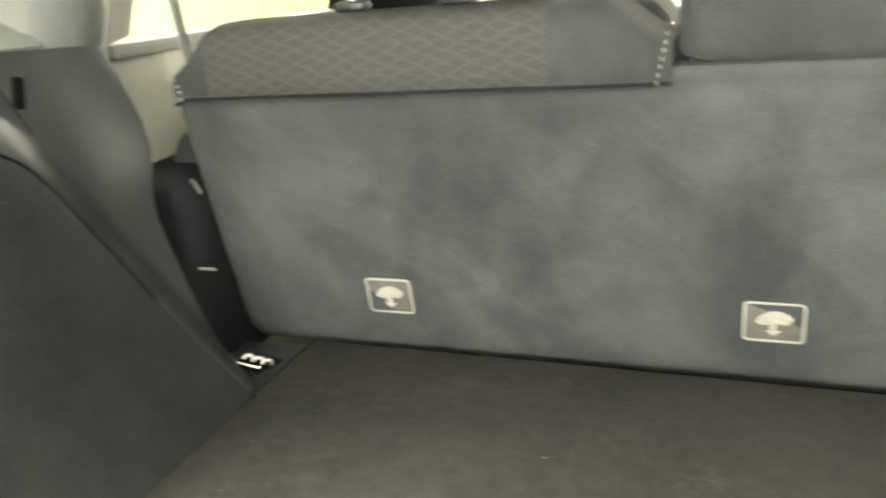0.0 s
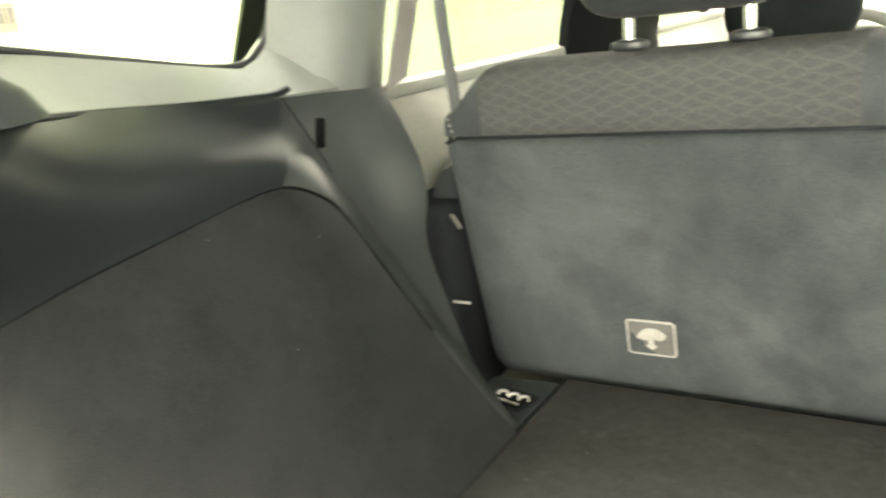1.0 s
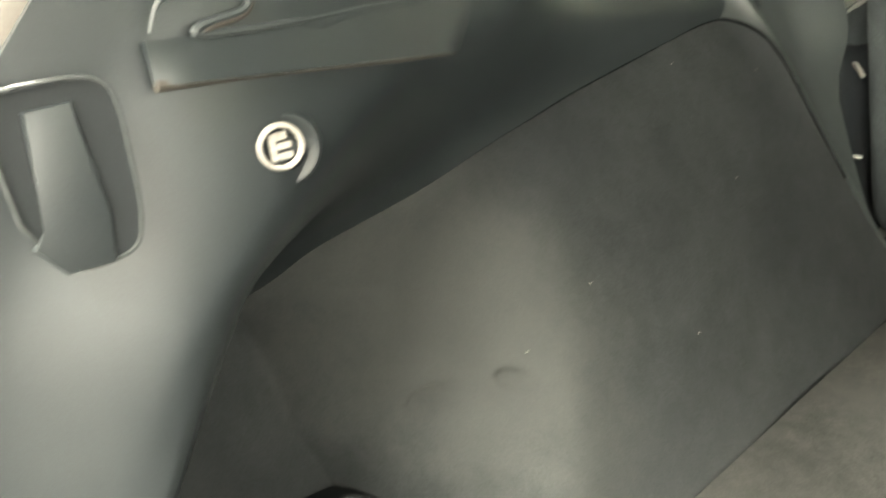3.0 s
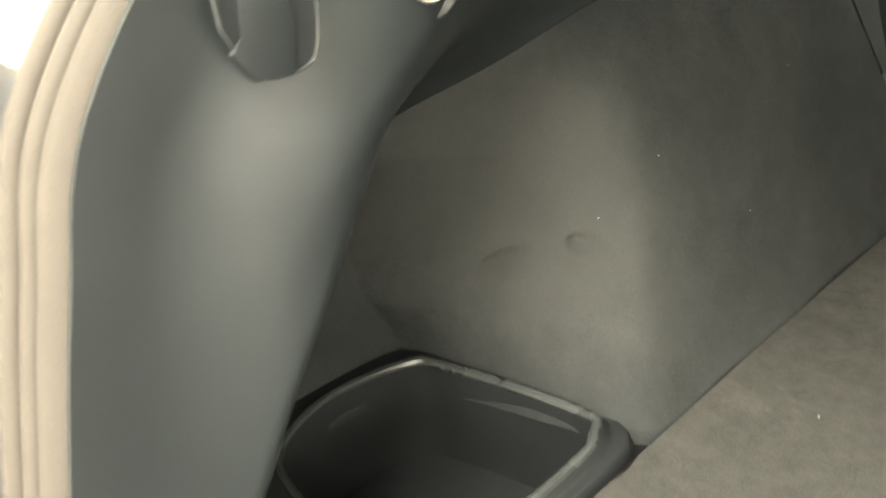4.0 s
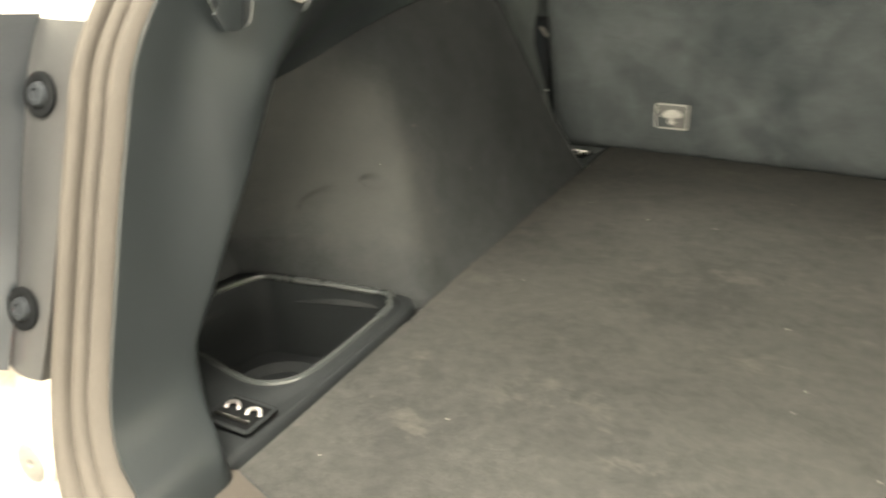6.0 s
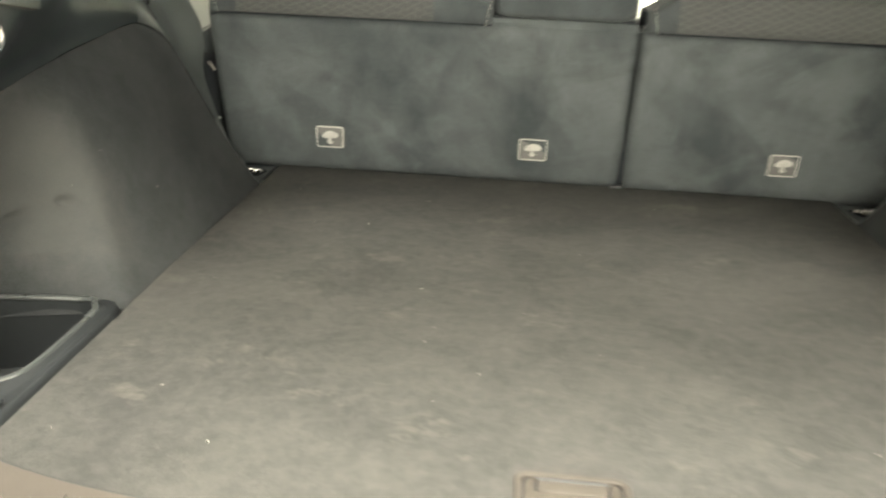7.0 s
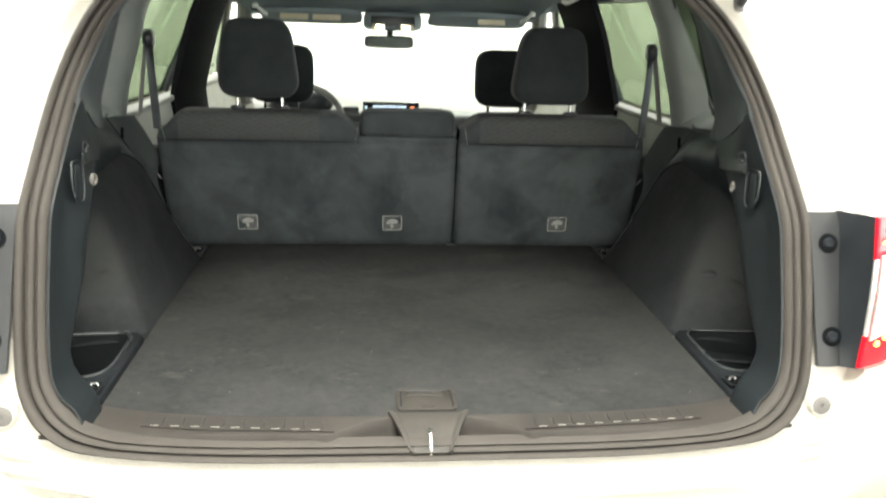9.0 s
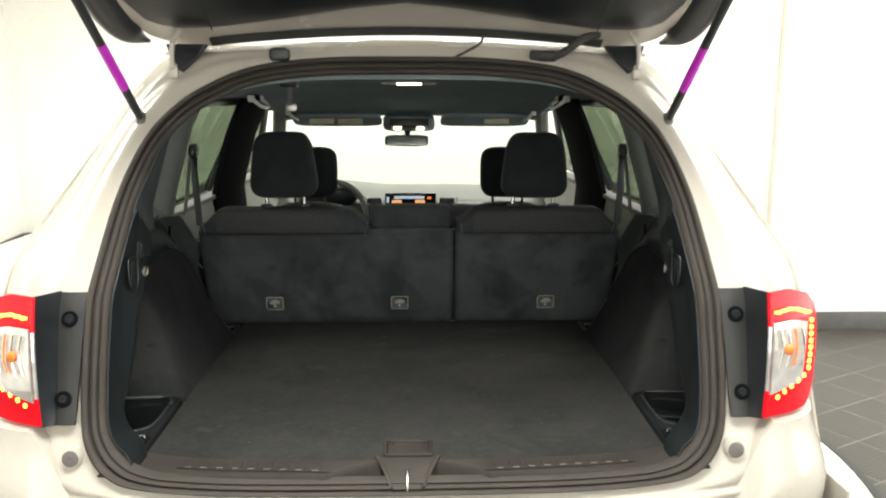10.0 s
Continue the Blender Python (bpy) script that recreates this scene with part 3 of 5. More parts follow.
for s in (-1, 1):
    # body side in strips: quarter, window band and pillars
    def strip(y0, y1, z0, z1, nu=8, nz=10, s=s):
        return sheet(lambda u, v: (s * side_x(z0 + (z1 - z0) * v), y0(z0 + (z1 - z0) * v) + (y1(z0 + (z1 - z0) * v) - y0(z0 + (z1 - z0) * v)) * u, z0 + (z1 - z0) * v), nu, nz, 0.006)

    def q_rear(z):
        return ap_y(z) + 0.165

    def q_win(z):
        return 0.46 + 0.42 * max(0, z - 1.25)
    q = part("quarter_panel", strip(q_rear, lambda z: 0.99, 0.72, 1.235), M_PAINT, car)
    part("rear_pillar", strip(q_rear, q_win, 1.235, 1.60), M_PAINT, car)
    part("centre_pillar", strip(lambda z: 0.845, lambda z: 0.99, 1.235, 1.60, 3), M_BLACK, car)
    part("roof_rail", strip(q_win, lambda z: 2.35 - 0.3 * (z - 1.6), 1.60, 1.72, 12, 4), M_PAINT, car)
    # lower side with the wheel arch left open

    def low(u, v, s=s):
        y, z = -0.16 + 3.0 * u, 0.28 + 0.45 * v
        return Vector((s * side_x(z), y, z))
    part("lower_side", sheet(low, 60, 16, 0.006, keep=lambda u, v: (-0.16 + 3.0 * u - 0.72) ** 2 + (0.28 + 0.45 * v - 0.36) ** 2 > 0.40 ** 2), M_PAINT, car)

    def front_low(u, v, s=s):
        y, z = 2.84 + 1.80 * u, 0.28 + 0.75 * v
        return Vector((s * (side_x(z) - 0.22 * smooth((y - 3.6) / 1.05)), y, z))
    part("front_wing", sheet(front_low, 40, 20, 0.006, keep=lambda u, v: (2.84 + 1.80 * u - 3.54) ** 2 + (0.28 + 0.75 * v - 0.36) ** 2 > 0.40 ** 2), M_PAINT, car)

    # doors
    for name, y0, y1 in (("rear_door", 0.99, 1.99), ("front_door", 2.00, 3.05)):
        d = part(name, sheet(lambda u, v, y0=y0, y1=y1, s=s: (s * side_x(0.72 + 0.47 * v), y0 + 0.004 + (y1 - y0 - 0.008) * u, 0.72 + 0.47 * v), 6, 10, 0.006), M_PAINT, car)

        def inner(u, v, y0=y0, y1=y1, s=s):
            z = 0.45 + 0.735 * v
            arm = 0.045 * math.exp(-((z - 0.93) / 0.05) ** 2)
            return Vector((s * (0.835 - 0.02 * math.sin(v * 3.1) - arm + 0.02 * v), y0 + 0.01 + (y1 - y0 - 0.02) * u, z))
        part("door_trim", sheet(inner, 8, 24, 0.012), M_DOORTRIM, d, "pale grey door lining")
        part("sill_top", rbox(0.06, y1 - y0 - 0.02, 0.02, (s * 0.855, (y0 + y1) / 2, 1.188), 0.006), M_DASH, d)

        def pane(u, v, y0=y0, y1=y1, s=s):
            z = 1.19 + 0.40 * v
            ya, yb = y0 + 0.03, y1 - 0.06
            yb = 1.86 if name == "rear_door" else y1 - 0.03 - 0.62 * v
            return Vector((s * (side_x(z) - 0.035), ya + (yb - ya) * u, z))
        g = part("window_pane", sheet(pane, 6, 6, 0.004), M_GLASS, d, "green-tinted side window")
        g.visible_shadow = False
        edge = [(y0 + 0.02, 1.19), (y0 + 0.03, 1.58), (y1 - 0.66 if name == "front_door" else 1.86, 1.585), (y1 - 0.02 if name == "front_door" else 1.85, 1.19)]
        fr = tube([(s * (side_x(z) - 0.036), y, z) for y, z in edge], 0.018, 8)
        part("window_frame", fr, M_BLACK, d)
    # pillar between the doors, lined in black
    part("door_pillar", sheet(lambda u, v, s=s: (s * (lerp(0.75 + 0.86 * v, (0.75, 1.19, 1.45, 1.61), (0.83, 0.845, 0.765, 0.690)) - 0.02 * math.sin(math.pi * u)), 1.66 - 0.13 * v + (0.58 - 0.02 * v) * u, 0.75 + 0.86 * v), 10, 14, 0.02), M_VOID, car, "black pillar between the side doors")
    part("pillar_edge", tube([(s * lerp(z, (1.19, 1.45, 1.61), (0.840, 0.762, 0.690)), 1.650 + 0.02 * (z - 1.19), z) for z in (1.19, 1.30, 1.40, 1.50, 1.58)], 0.005, 8), M_DOORTRIM, car, "pale edge of the door pillar")
    wm_ = part("wing_mirror", cushion(0.21, 0.12, 0.165, (s * 1.115, 2.72, 1.055), 3.5, 12), M_BLACK, car, "black wing mirror")
    part("mirror_arm", tube([(s * 0.96, 2.76, 1.02), (s * 1.06, 2.74, 1.03)], 0.022, 8), M_BLACK, wm_)
    part("front_pillar", tube(spline([(s * 0.80, 3.10, 1.02), (s * 0.755, 2.78, 1.28), (s * 0.68, 2.42, 1.55)], 12), 0.036, 8), M_DASH, car)
    # quarter window
    def quarter_pane(u, v, s=s):
        zb = lerp(u, (0, 1), (1.300, 1.238))
        z = zb + (1.595 - zb) * v
        return Vector((s * (side_x(z) - 0.042), q_win(z) + (0.86 - q_win(z)) * u, z))
    qg = part("quarter_window", sheet(quarter_pane, 6, 6, 0.004), M_QUARTER, car, "clear fixed quarter window")
    qg.visible_shadow = False
    loop = [(q_win(1.30) + 0.01, 1.297), (0.62, 1.275), (0.79, 1.249), (0.838, 1.266), (0.852, 1.32), (0.855, 1.585), (q_win(1.585), 1.59)]
    part("window_seal", tube([(s * (side_x(p.y) - 0.048), p.x, p.y) for p in spline([(y, z, 0) for y, z in loop], 40)], 0.005, 8), M_BLACK, car)
    if s < 0:
        tag = part("window_label", rbox(0.001, 0.046, 0.024, (s * (side_x(1.315) - 0.052), 0.516, 1.316), 0.0003, 1), M_LABEL, qg, "small pale label with a bar code")
        random.seed(3)
        for k in range(11):
            wk = random.uniform(0.0010, 0.0030)
            part("bar", rbox(0.0008, wk, 0.013, (s * (side_x(1.315) - 0.053), 0.497 + 0.0038 * k, 1.318), 0.0002, 1), M_BADGEMARK, tag)
    # wheels
    for y in (0.72, 3.54):
        w = part("wheel", lathe([(0.0, 0.0), (0.24, 0.0), (0.25, 0.02), (0.25, 0.20), (0.0, 0.20)], 28, frame_at((s * 0.95 - s * 0.0, y, 0.36), (0, 1, 0), (0, 0, s)) @ Matrix.Translation((0, 0, -0.20 if s > 0 else -0.20))), M_STEEL, car)
        part("tyre", lathe([(0.25, 0.0), (0.34, -0.005), (0.358, 0.03), (0.358, 0.20), (0.34, 0.225), (0.25, 0.22)], 36, frame_at((s * 0.95, y, 0.36), (0, 1, 0), (0, 0, s)) @ Matrix.Translation((0, 0, -0.20))), M_TYRE, w)


def roof_skin(u, v):
    y = lerp(v, (0, 0.12, 0.5, 0.85, 1), (0.475, 0.60, 1.40, 2.05, 2.42))
    zc = lerp(v, (0, 0.12, 0.5, 0.85, 1), (1.738, 1.765, 1.785, 1.755, 1.69))
    x = (u - 0.5) * 2
    ze = lerp(v, (0, 0.12, 0.85, 1), (1.715, 1.722, 1.712, 1.65))
    return Vector((x * 0.66, y, ze + (zc - ze) * (1 - abs(x) ** 2.5)))


part("roof", sheet(roof_skin, 24, 20, 0.008), M_PAINT, car)


def bonnet_skin(u, v):
    x = (u - 0.5) * 2
    y = 3.22 + 1.45 * v
    w = 0.83 - 0.14 * v ** 3
    return Vector((x * w, y, 1.03 - 0.20 * v ** 3 - 0.05 * abs(x) ** 3))


part("bonnet", sheet(bonnet_skin, 16, 14, 0.008), M_PAINT, car)
part("front_bumper", cushion(1.72, 0.30, 0.62, (0, 4.55, 0.55), 5), M_PAINT, car)


def bumper_plan(w):
    """The bumper's run in plan from the middle (0) round the corner and along the side (1), with its inward way."""
    if w < 0.70:
        x = 0.783 * w / 0.70
        return Vector((x, -0.205 + 0.012 * (x / 0.8) ** 4, 0)), Vector((0, 1, 0))
    if w < 0.88:
        th = (w - 0.70) / 0.18 * math.pi / 2
        return Vector((0.783 + 0.187 * math.sin(th), -0.193 + 0.187 * (1 - math.cos(th)), 0)), Vector((-math.sin(th), math.cos(th), 0))
    return Vector((0.970, -0.006 + 0.30 * (w - 0.88) / 0.12, 0)), Vector((-1, 0, 0))


def bumper_at(u):
    a = (u - 0.5) * 2
    p, n = bumper_plan(abs(a))
    top = 0.725 + 0.172 * smooth((abs(p.x) - 0.70) / 0.10)
    if a < 0:
        p.x, n.x = -p.x, -n.x
    return p, n, top


def bumper(u, v):
    p, n, top = bumper_at(u)
    q = p + n * (0.045 * (1 - v) ** 2 - 0.018 * math.exp(-((v - 0.72) / 0.12) ** 2) + 0.030 * smooth((v - 0.80) / 0.20))
    return Vector((q.x, q.y, 0.26 + (top - 0.26) * v))


bump = part("rear_bumper", sheet(bumper, 90, 20, 0.008), M_PAINT, car, "white rear bumper below the load sill")


def bumper_top(u, v):
    p, n, top = bumper_at(u)
    q = p + n * (0.030 + (0.04 + 0.05 * smooth((abs(p.x) - 0.6) / 0.2) * (1 - 0.9 * smooth((p.y + 0.19) / 0.08))) * v)
    return Vector((q.x, q.y, top + 0.014 * v))


part("bumper_step", sheet(bumper_top, 90, 4, 0.006), M_PAINT, bump)


def screen_pane(u, v):
    x = (u - 0.5) * 2
    return Vector((x * (0.76 - 0.10 * v), 3.26 - 0.84 * v - 0.05 * abs(x) ** 2, 1.04 + 0.58 * v))


ws = part("windscreen", sheet(screen_pane, 14, 10, 0.005), M_CLEARGLASS, car, "clear windscreen")
ws.visible_shadow = False
part("underbody", rbox(1.7, 4.5, 0.08, (0, 2.2, 0.34), 0.02), M_BLACK, car)

# ---- rear lamps ----
LENS_X, LENS_Z, LENS_Y = 0.778, (0.90, 0.98, 1.05, 1.12, 1.19), (-0.162, -0.166, -0.164, -0.156, -0.140)
for s in (-1, 1):
    lamp = thing("tail_light", "lit red tail lamp with clear centre on a black bracket", "tail light", "tail lamps", at=(s * 0.84, -0.05, 0.86))

    def bracket(u, v, s=s):
        z = 0.902 + 0.268 * v
        xi = lerp(z, (0.90, 1.0, 1.17), (0.712, 0.708, 0.703))
        xo = lerp(z, (0.90, 1.17), (0.758, 0.768))
        return Vector((s * (xi + (xo - xi) * u), ap_y(z) - 0.013 + 0.004 * u - 0.004 * math.sin(math.pi * u), z))
    br = part("bracket", sheet(bracket, 6, 14, 0.012), M_BRACKET, lamp, "dark grey mounting bracket with two bolts")

    def inner_side(u, v, s=s):
        za = 0.900 + 0.272 * v
        zb = 0.908 + 0.276 * v
        a = Vector((s * lerp(za, (0.90, 1.17), (0.757, 0.767)), ap_y(za) - 0.010, za))
        b = Vector((s * LENS_X, lerp(zb, LENS_Z, LENS_Y), zb))
        return a.lerp(b, u)
    part("side_housing", sheet(inner_side, 6, 14, 0.006), M_BLACK, lamp, "black lamp housing side")

    def lens(u, v, s=s):
        w = min(u, 1.0)
        z0 = lerp(w, (0, 0.4, 0.8, 0.93, 1), (0.908, 0.908, 0.912, 0.930, 0.968))
        z1 = lerp(w, (0, 0.35, 0.7, 0.9, 1), (1.184, 1.186, 1.172, 1.145, 1.095))
        z = z0 + (z1 - z0) * v
        x = LENS_X + (0.922 - LENS_X) * w + 0.035 * max(0, u - 1) * 4
        y = lerp(z, LENS_Z, LENS_Y) + 0.060 * w + 0.03 * w ** 4 + 0.15 * max(0, u - 1) * 4
        return Vector((s * x, y, z))
    ln = part("lens", sheet(lambda u, v: lens(u * 1.25, v), 25, 20, 0.010), M_RED, lamp, "glossy red lens")

    def inset(u0, u1, v0, v1, lift, s=s):
        return sheet(lambda u, v: lens(u0 + (u1 - u0) * u * (0.90 + 0.10 * v), v0 + (v1 - v0) * v - 0.07 * (1 - u) * (1 - v)) + Vector((0, -lift, 0)), 10, 12, 0.004)
    for za, zb, mat in ((0.910, 0.972, M_RED), (0.972, 1.112, M_LENSCLEAR), (1.112, 1.184, M_RED)):
        part("lens_edge", tube([(s * (LENS_X - 0.003), lerp(za + (zb - za) * k / 8, LENS_Z, LENS_Y), za + (zb - za) * k / 8) for k in range(9)], 0.0055, 8), mat, ln, "clear lens edge" if mat is M_LENSCLEAR else "")
    part("clear_window", inset(0.0, 0.66, 0.28, 0.775, 0.012), M_LENSCLEAR, lamp, "clear faceted reflector window")
    for k in range(4):
        uu = 0.10 + 0.14 * k
        part("reflector_rib", tube([lens(uu + 0.05 * math.sin(math.pi * j / 8), 0.42 + 0.30 * j / 8) + Vector((0, -0.0165, 0)) for j in range(9)], 0.0022, 6), M_AMBER if k == 2 else M_CHROME, lamp)
    c = lens(0.28, 0.52) + Vector((0, -0.016, 0.01))
    part("bulb", cushion(0.020, 0.012, 0.024, c, 2.2, 8), M_AMBER, lamp, "amber bulb")
    for k in range(19):
        if k < 6:
            uu, vv = 0.08 + 0.115 * k, 0.850 + 0.010 * math.sin(k / 5 * math.pi)
        elif k < 14:
            uu, vv = 0.755 - 0.006 * max(0, k - 9), 0.800 - 0.060 * (k - 6)
        else:
            uu, vv = 0.640 - 0.125 * (k - 14), 0.318 - 0.035 * (k - 14)
        wide = k < 6
        part("led", cushion(0.0165 if wide else 0.0080, 0.005, 0.0080 if wide else 0.0115, lens(uu, vv) + Vector((0, -0.011, 0)), 3, 6), M_LED, lamp, "glowing orange diode" if k == 0 else "")
    for z in (0.954, 1.117):
        xb = s * (0.738 if z < 1 else 0.734)
        m = frame_at((xb, ap_y(z) - 0.016, z), (1, 0, 0), (0, 0.30, 1))
        b = part("bolt", lathe([(0.0, 0.0045), (0.004, 0.0045), (0.0048, 0.006), (0.0085, 0.0055), (0.0100, 0.003), (0.0102, -0.004)], 20, m), M_MATTBLACK, br, "dark bolt in a round recess")
        # raised ring, the recess's shade is only its black colour
        part("recess_shade", ring_slab(circle(0.0180, 24), 0.0075, 0.0026, m), M_VOID, b, "black ring standing for the recess's shade")
    # bump stop below the lamp
    stop = thing("bump_stop", "round grey rubber stop in a white sleeve on the body", "rubber stop", "bump stops", at=(s * 0.717, -0.150, 0.832))
    m = frame_at((s * 0.717, -0.150, 0.833), (1, 0, 0), (0, 0.12, 1))
    part("sleeve", lathe([(0.026, -0.012), (0.0225, 0.004), (0.0200, 0.013), (0.0188, 0.0155), (0.0175, 0.015)], 28, m), M_PAINT, stop, "white tapered sleeve")
    part("buffer", lathe([(0.0, 0.013), (0.0030, 0.013), (0.0036, 0.0160), (0.0150, 0.0165), (0.0178, 0.0150), (0.0180, 0.004)], 28, m), M_STOP, stop)

# ---- cargo floor ----
FLOOR_Z = 0.80


def carpet_end(x):
    """Where the boot carpet ends towards the sill."""
    return -0.119 + 0.055 * min(1.0, abs(x) / 0.59) ** 4


def floor_top(u, v):
    yr = carpet_end((u - 0.5) * 2 * 0.598)
    y = yr + (1.01 - yr) * v
    w = 0.592 + 0.008 * smooth(v / 0.5)
    if 0.28 < v < 0.30:
        w -= 0.003
    return Vector(((u - 0.5) * 2 * w, y, FLOOR_Z + 0.0006 * noise.noise(Vector((u * 9, v * 9, 0)))))


solo("cargo_floor", sheet(floor_top, 60, 60, 0.02), M_FLOORCARPET, "charcoal carpeted boot floor with dusty scuffs", "floor", kind="structure")

pull = thing("floor_handle", "grey plastic pull recessed in the boot carpet", "handle", at=(-0.001, -0.058, FLOOR_Z))
rim_m = Matrix.Translation((-0.001, -0.058, FLOOR_Z))
part("bezel", ring_slab(round_rect(0.112, 0.086, 0.013), 0.0075, 0.0055, rim_m), M_SILL, pull)
part("flap", slab(round_rect(0.0930, 0.066, 0.006), 0.0036, rim_m, 0.0015), M_FLAP, pull, "satin brown-grey flap")
part("well", slab(round_rect(0.0975, 0.071, 0.008), 0.0015, rim_m), M_MATTBLACK, pull)
slot = part("grip_slot", slab(round_rect(0.068, 0.017, 0.003, 2), 0.0045, rim_m @ Matrix.Translation((0, 0.0225, 0)), 0.001), M_FLAP, pull)
part("slot_edge", tube([rim_m @ Vector(p) for p in ((-0.035, 0.014, 0.0048), (-0.035, 0.031, 0.0048), (0.035, 0.031, 0.0048), (0.035, 0.014, 0.0048))], 0.0013, 6), M_BLACK, slot)
part("tab", rbox(0.026, 0.007, 0.007, (0.001, -0.058 - 0.034, FLOOR_Z + 0.004), 0.002), M_SILL, pull)

# ---- load sill ----
sill = thing("load_sill", "grey plastic load sill with ribbed scuff pads", "sill trim", at=(0, -0.14, 0.78))


SILL_W = 0.655


def sill_line(ax):
    """Where the sill starts and ends, and how high its rear edge lies."""
    z1 = lerp(ax, (0, 0.50, 0.60, 0.662), (0.794, 0.797, 0.803, 0.808))
    return carpet_end(ax) - 0.0015, ap_y(z1) - 0.012 - 0.004 * smooth((0.200 - ax) / 0.016), z1


def sill_top(u, v):
    x = (u - 0.5) * 2 * SILL_W
    ax = abs(x)
    y0, y1, z1 = sill_line(ax)
    y = y0 + (y1 - y0) * v
    z = FLOOR_Z + 0.003 + (z1 - FLOOR_Z) * v - 0.035 * smooth((v - 0.80) / 0.20) * smooth((0.62 - ax) / 0.08) - 0.004 * smooth((ax - 0.592) / 0.008)
    # hollows for the fingers beside the latch, with a clear rim
    rim = 0.10 + 0.86 * max(0.0, (ax - 0.075) / 0.110) ** 1.7
    dip = smooth((v - rim) / 0.16) if ax < 0.188 else 0.0
    return Vector((x, y, z - 0.031 * dip * (1 - 0.5 * smooth((v - 0.8) / 0.2))))


def sill_z(x, y):
    y0, y1, _ = sill_line(abs(x))
    return sill_top(x / SILL_W / 2 + 0.5, (y - y0) / (y1 - y0)).z


part("sill_panel", sheet(sill_top, 220, 36, 0.004), M_SILL, sill)
part("carpet_joint", tube([(x, carpet_end(x) - 0.0008, FLOOR_Z + 0.0012) for x in np.linspace(-0.585, 0.585, 60)], 0.0018, 6), M_MATTBLACK, sill, "dark joint along the carpet's edge")


def latch_face(u, v):
    w = 0.073 - 0.036 * v
    x = (u - 0.5) * 2 * w
    return Vector((x - 0.001, -0.1165 - 0.0885 * v, FLOOR_Z + 0.006 - 0.030 * v ** 1.5 + 0.005 * smooth((abs(u - 0.5) - 0.38) / 0.08)))


part("latch_cover", sheet(latch_face, 40, 10, 0.008), M_FLAP, sill, "trapezoid latch cover")
part("striker", tube(spline([(-0.001, -0.166, 0.780), (-0.001, -0.166, 0.797), (-0.001, -0.172, 0.800), (-0.001, -0.196, 0.788), (-0.001, -0.202, 0.77)], 16), 0.0034, 10), M_CHROME, sill, "bright steel striker loop")
def sill_spot(x, y, lift):
    return Vector((x, y, sill_z(x, y) + lift))


for s in (-1, 1):
    pad = part("scuff_pad", sheet(lambda u, v, s=s: sill_spot(s * (0.168 + 0.332 * u + 0.014 * (1 - v) * (1 - u)), lerp(0.168 + 0.332 * u, (0.168, 0.40, 0.50), (-0.126, -0.126, -0.116)) - lerp(u, (0, 1), (0.047, 0.030)) * v, 0.0030), 12, 4, 0.002), M_PAD, sill, "dark ribbed pad")
    for k in range(9):
        x = s * (0.200 + 0.0345 * k)
        yk = lerp(abs(x), (0.20, 0.48), (-0.169, -0.148))
        part("rib", rbox(0.0325, 0.030, 0.0028, sill_spot(x + s * 0.004, yk + 0.0165, 0.0030), 0.0012, 1, Matrix.Rotation(radians(4), 4, "X")), M_PAD, pad)
        part("rib_mark", rbox(0.0145, 0.0014, 0.0016, sill_spot(x, yk, 0.0046), 0.0004, 1), M_PADMARK, pad, "pale printed dash" if k == 0 else "")

# ---- side linings ----
# the carpeted wheelhouse cover: its outline in y and z, and how far out it lies
B_Y = (-0.015, 0.045, 0.110, 0.168, 0.214, 0.246, 0.281, 0.315, 0.355, 0.404, 0.462, 0.531, 0.620, 0.680, 0.718, 0.740, 0.756, 0.790, 0.832, 0.865)
B_Z = (0.80, 0.873, 0.940, 0.985, 1.013, 1.036, 1.055, 1.072, 1.088, 1.101, 1.111, 1.118, 1.126, 1.131, 1.128, 1.114, 1.086, 1.0, 0.888, 0.80)


def carpet_x(y, z):
    base = 0.599 + 0.004 * smooth((y - 0.27) / 0.25) + 0.12 * max(0.0, (z - 0.8) / 0.3) ** 0.8
    zf = 0.985 + 0.345 * (y - 0.21)
    zs = z - 0.010 * math.log1p(math.exp(max(-40, min(40, (z - zf) / 0.010))))
    yc = 0.283 + 0.40 * (zs - 0.8)
    k = 0.008 + 0.030 * (z - 0.8)
    turn = k * math.log1p(math.exp(max(-40, min(40, (yc - y) / k)))) * lerp(z, (0.8, 0.87, 1.0), (3.0, 1.9, 1.2))
    return base + min(turn, 0.215)


def panel_x(y, z):
    x = lerp(y, (-0.15, -0.03, 0.02, 0.07, 0.11, 0.15, 0.22, 0.30, 0.44, 0.60, 0.80, 0.95), (0.662, 0.641, 0.635, 0.635, 0.640, 0.647, 0.662, 0.680, 0.712, 0.735, 0.772, 0.775))
    x += 0.006 * smooth((1.13 - z) / 0.20) * smooth((0.25 - y) / 0.2)
    x += 0.095 * min(1.0, max(0.0, (z - 1.13) / 0.11)) ** 1.3 * smooth((y - 0.34) / 0.22)
    # the pillar foot leans in towards the floor
    foot = lerp(z, (0.80, 0.89, 0.97, 1.07, 1.12, 1.165, 1.21), (0.640, 0.678, 0.707, 0.738, 0.758, 0.785, 0.815)) - 0.03 * smooth((y - 0.83) / 0.09) * smooth((z - 1.0) / 0.1)
    k = smooth((y - 0.62) / 0.13)
    return x * (1 - k) + foot * k


INNER = sorted((p.z, p.x) for p in (on_hatch(i, 0.0445, 0) for i in range(8, 105)))
IN_Z, IN_X = [p[0] for p in INNER], [p[1] for p in INNER]


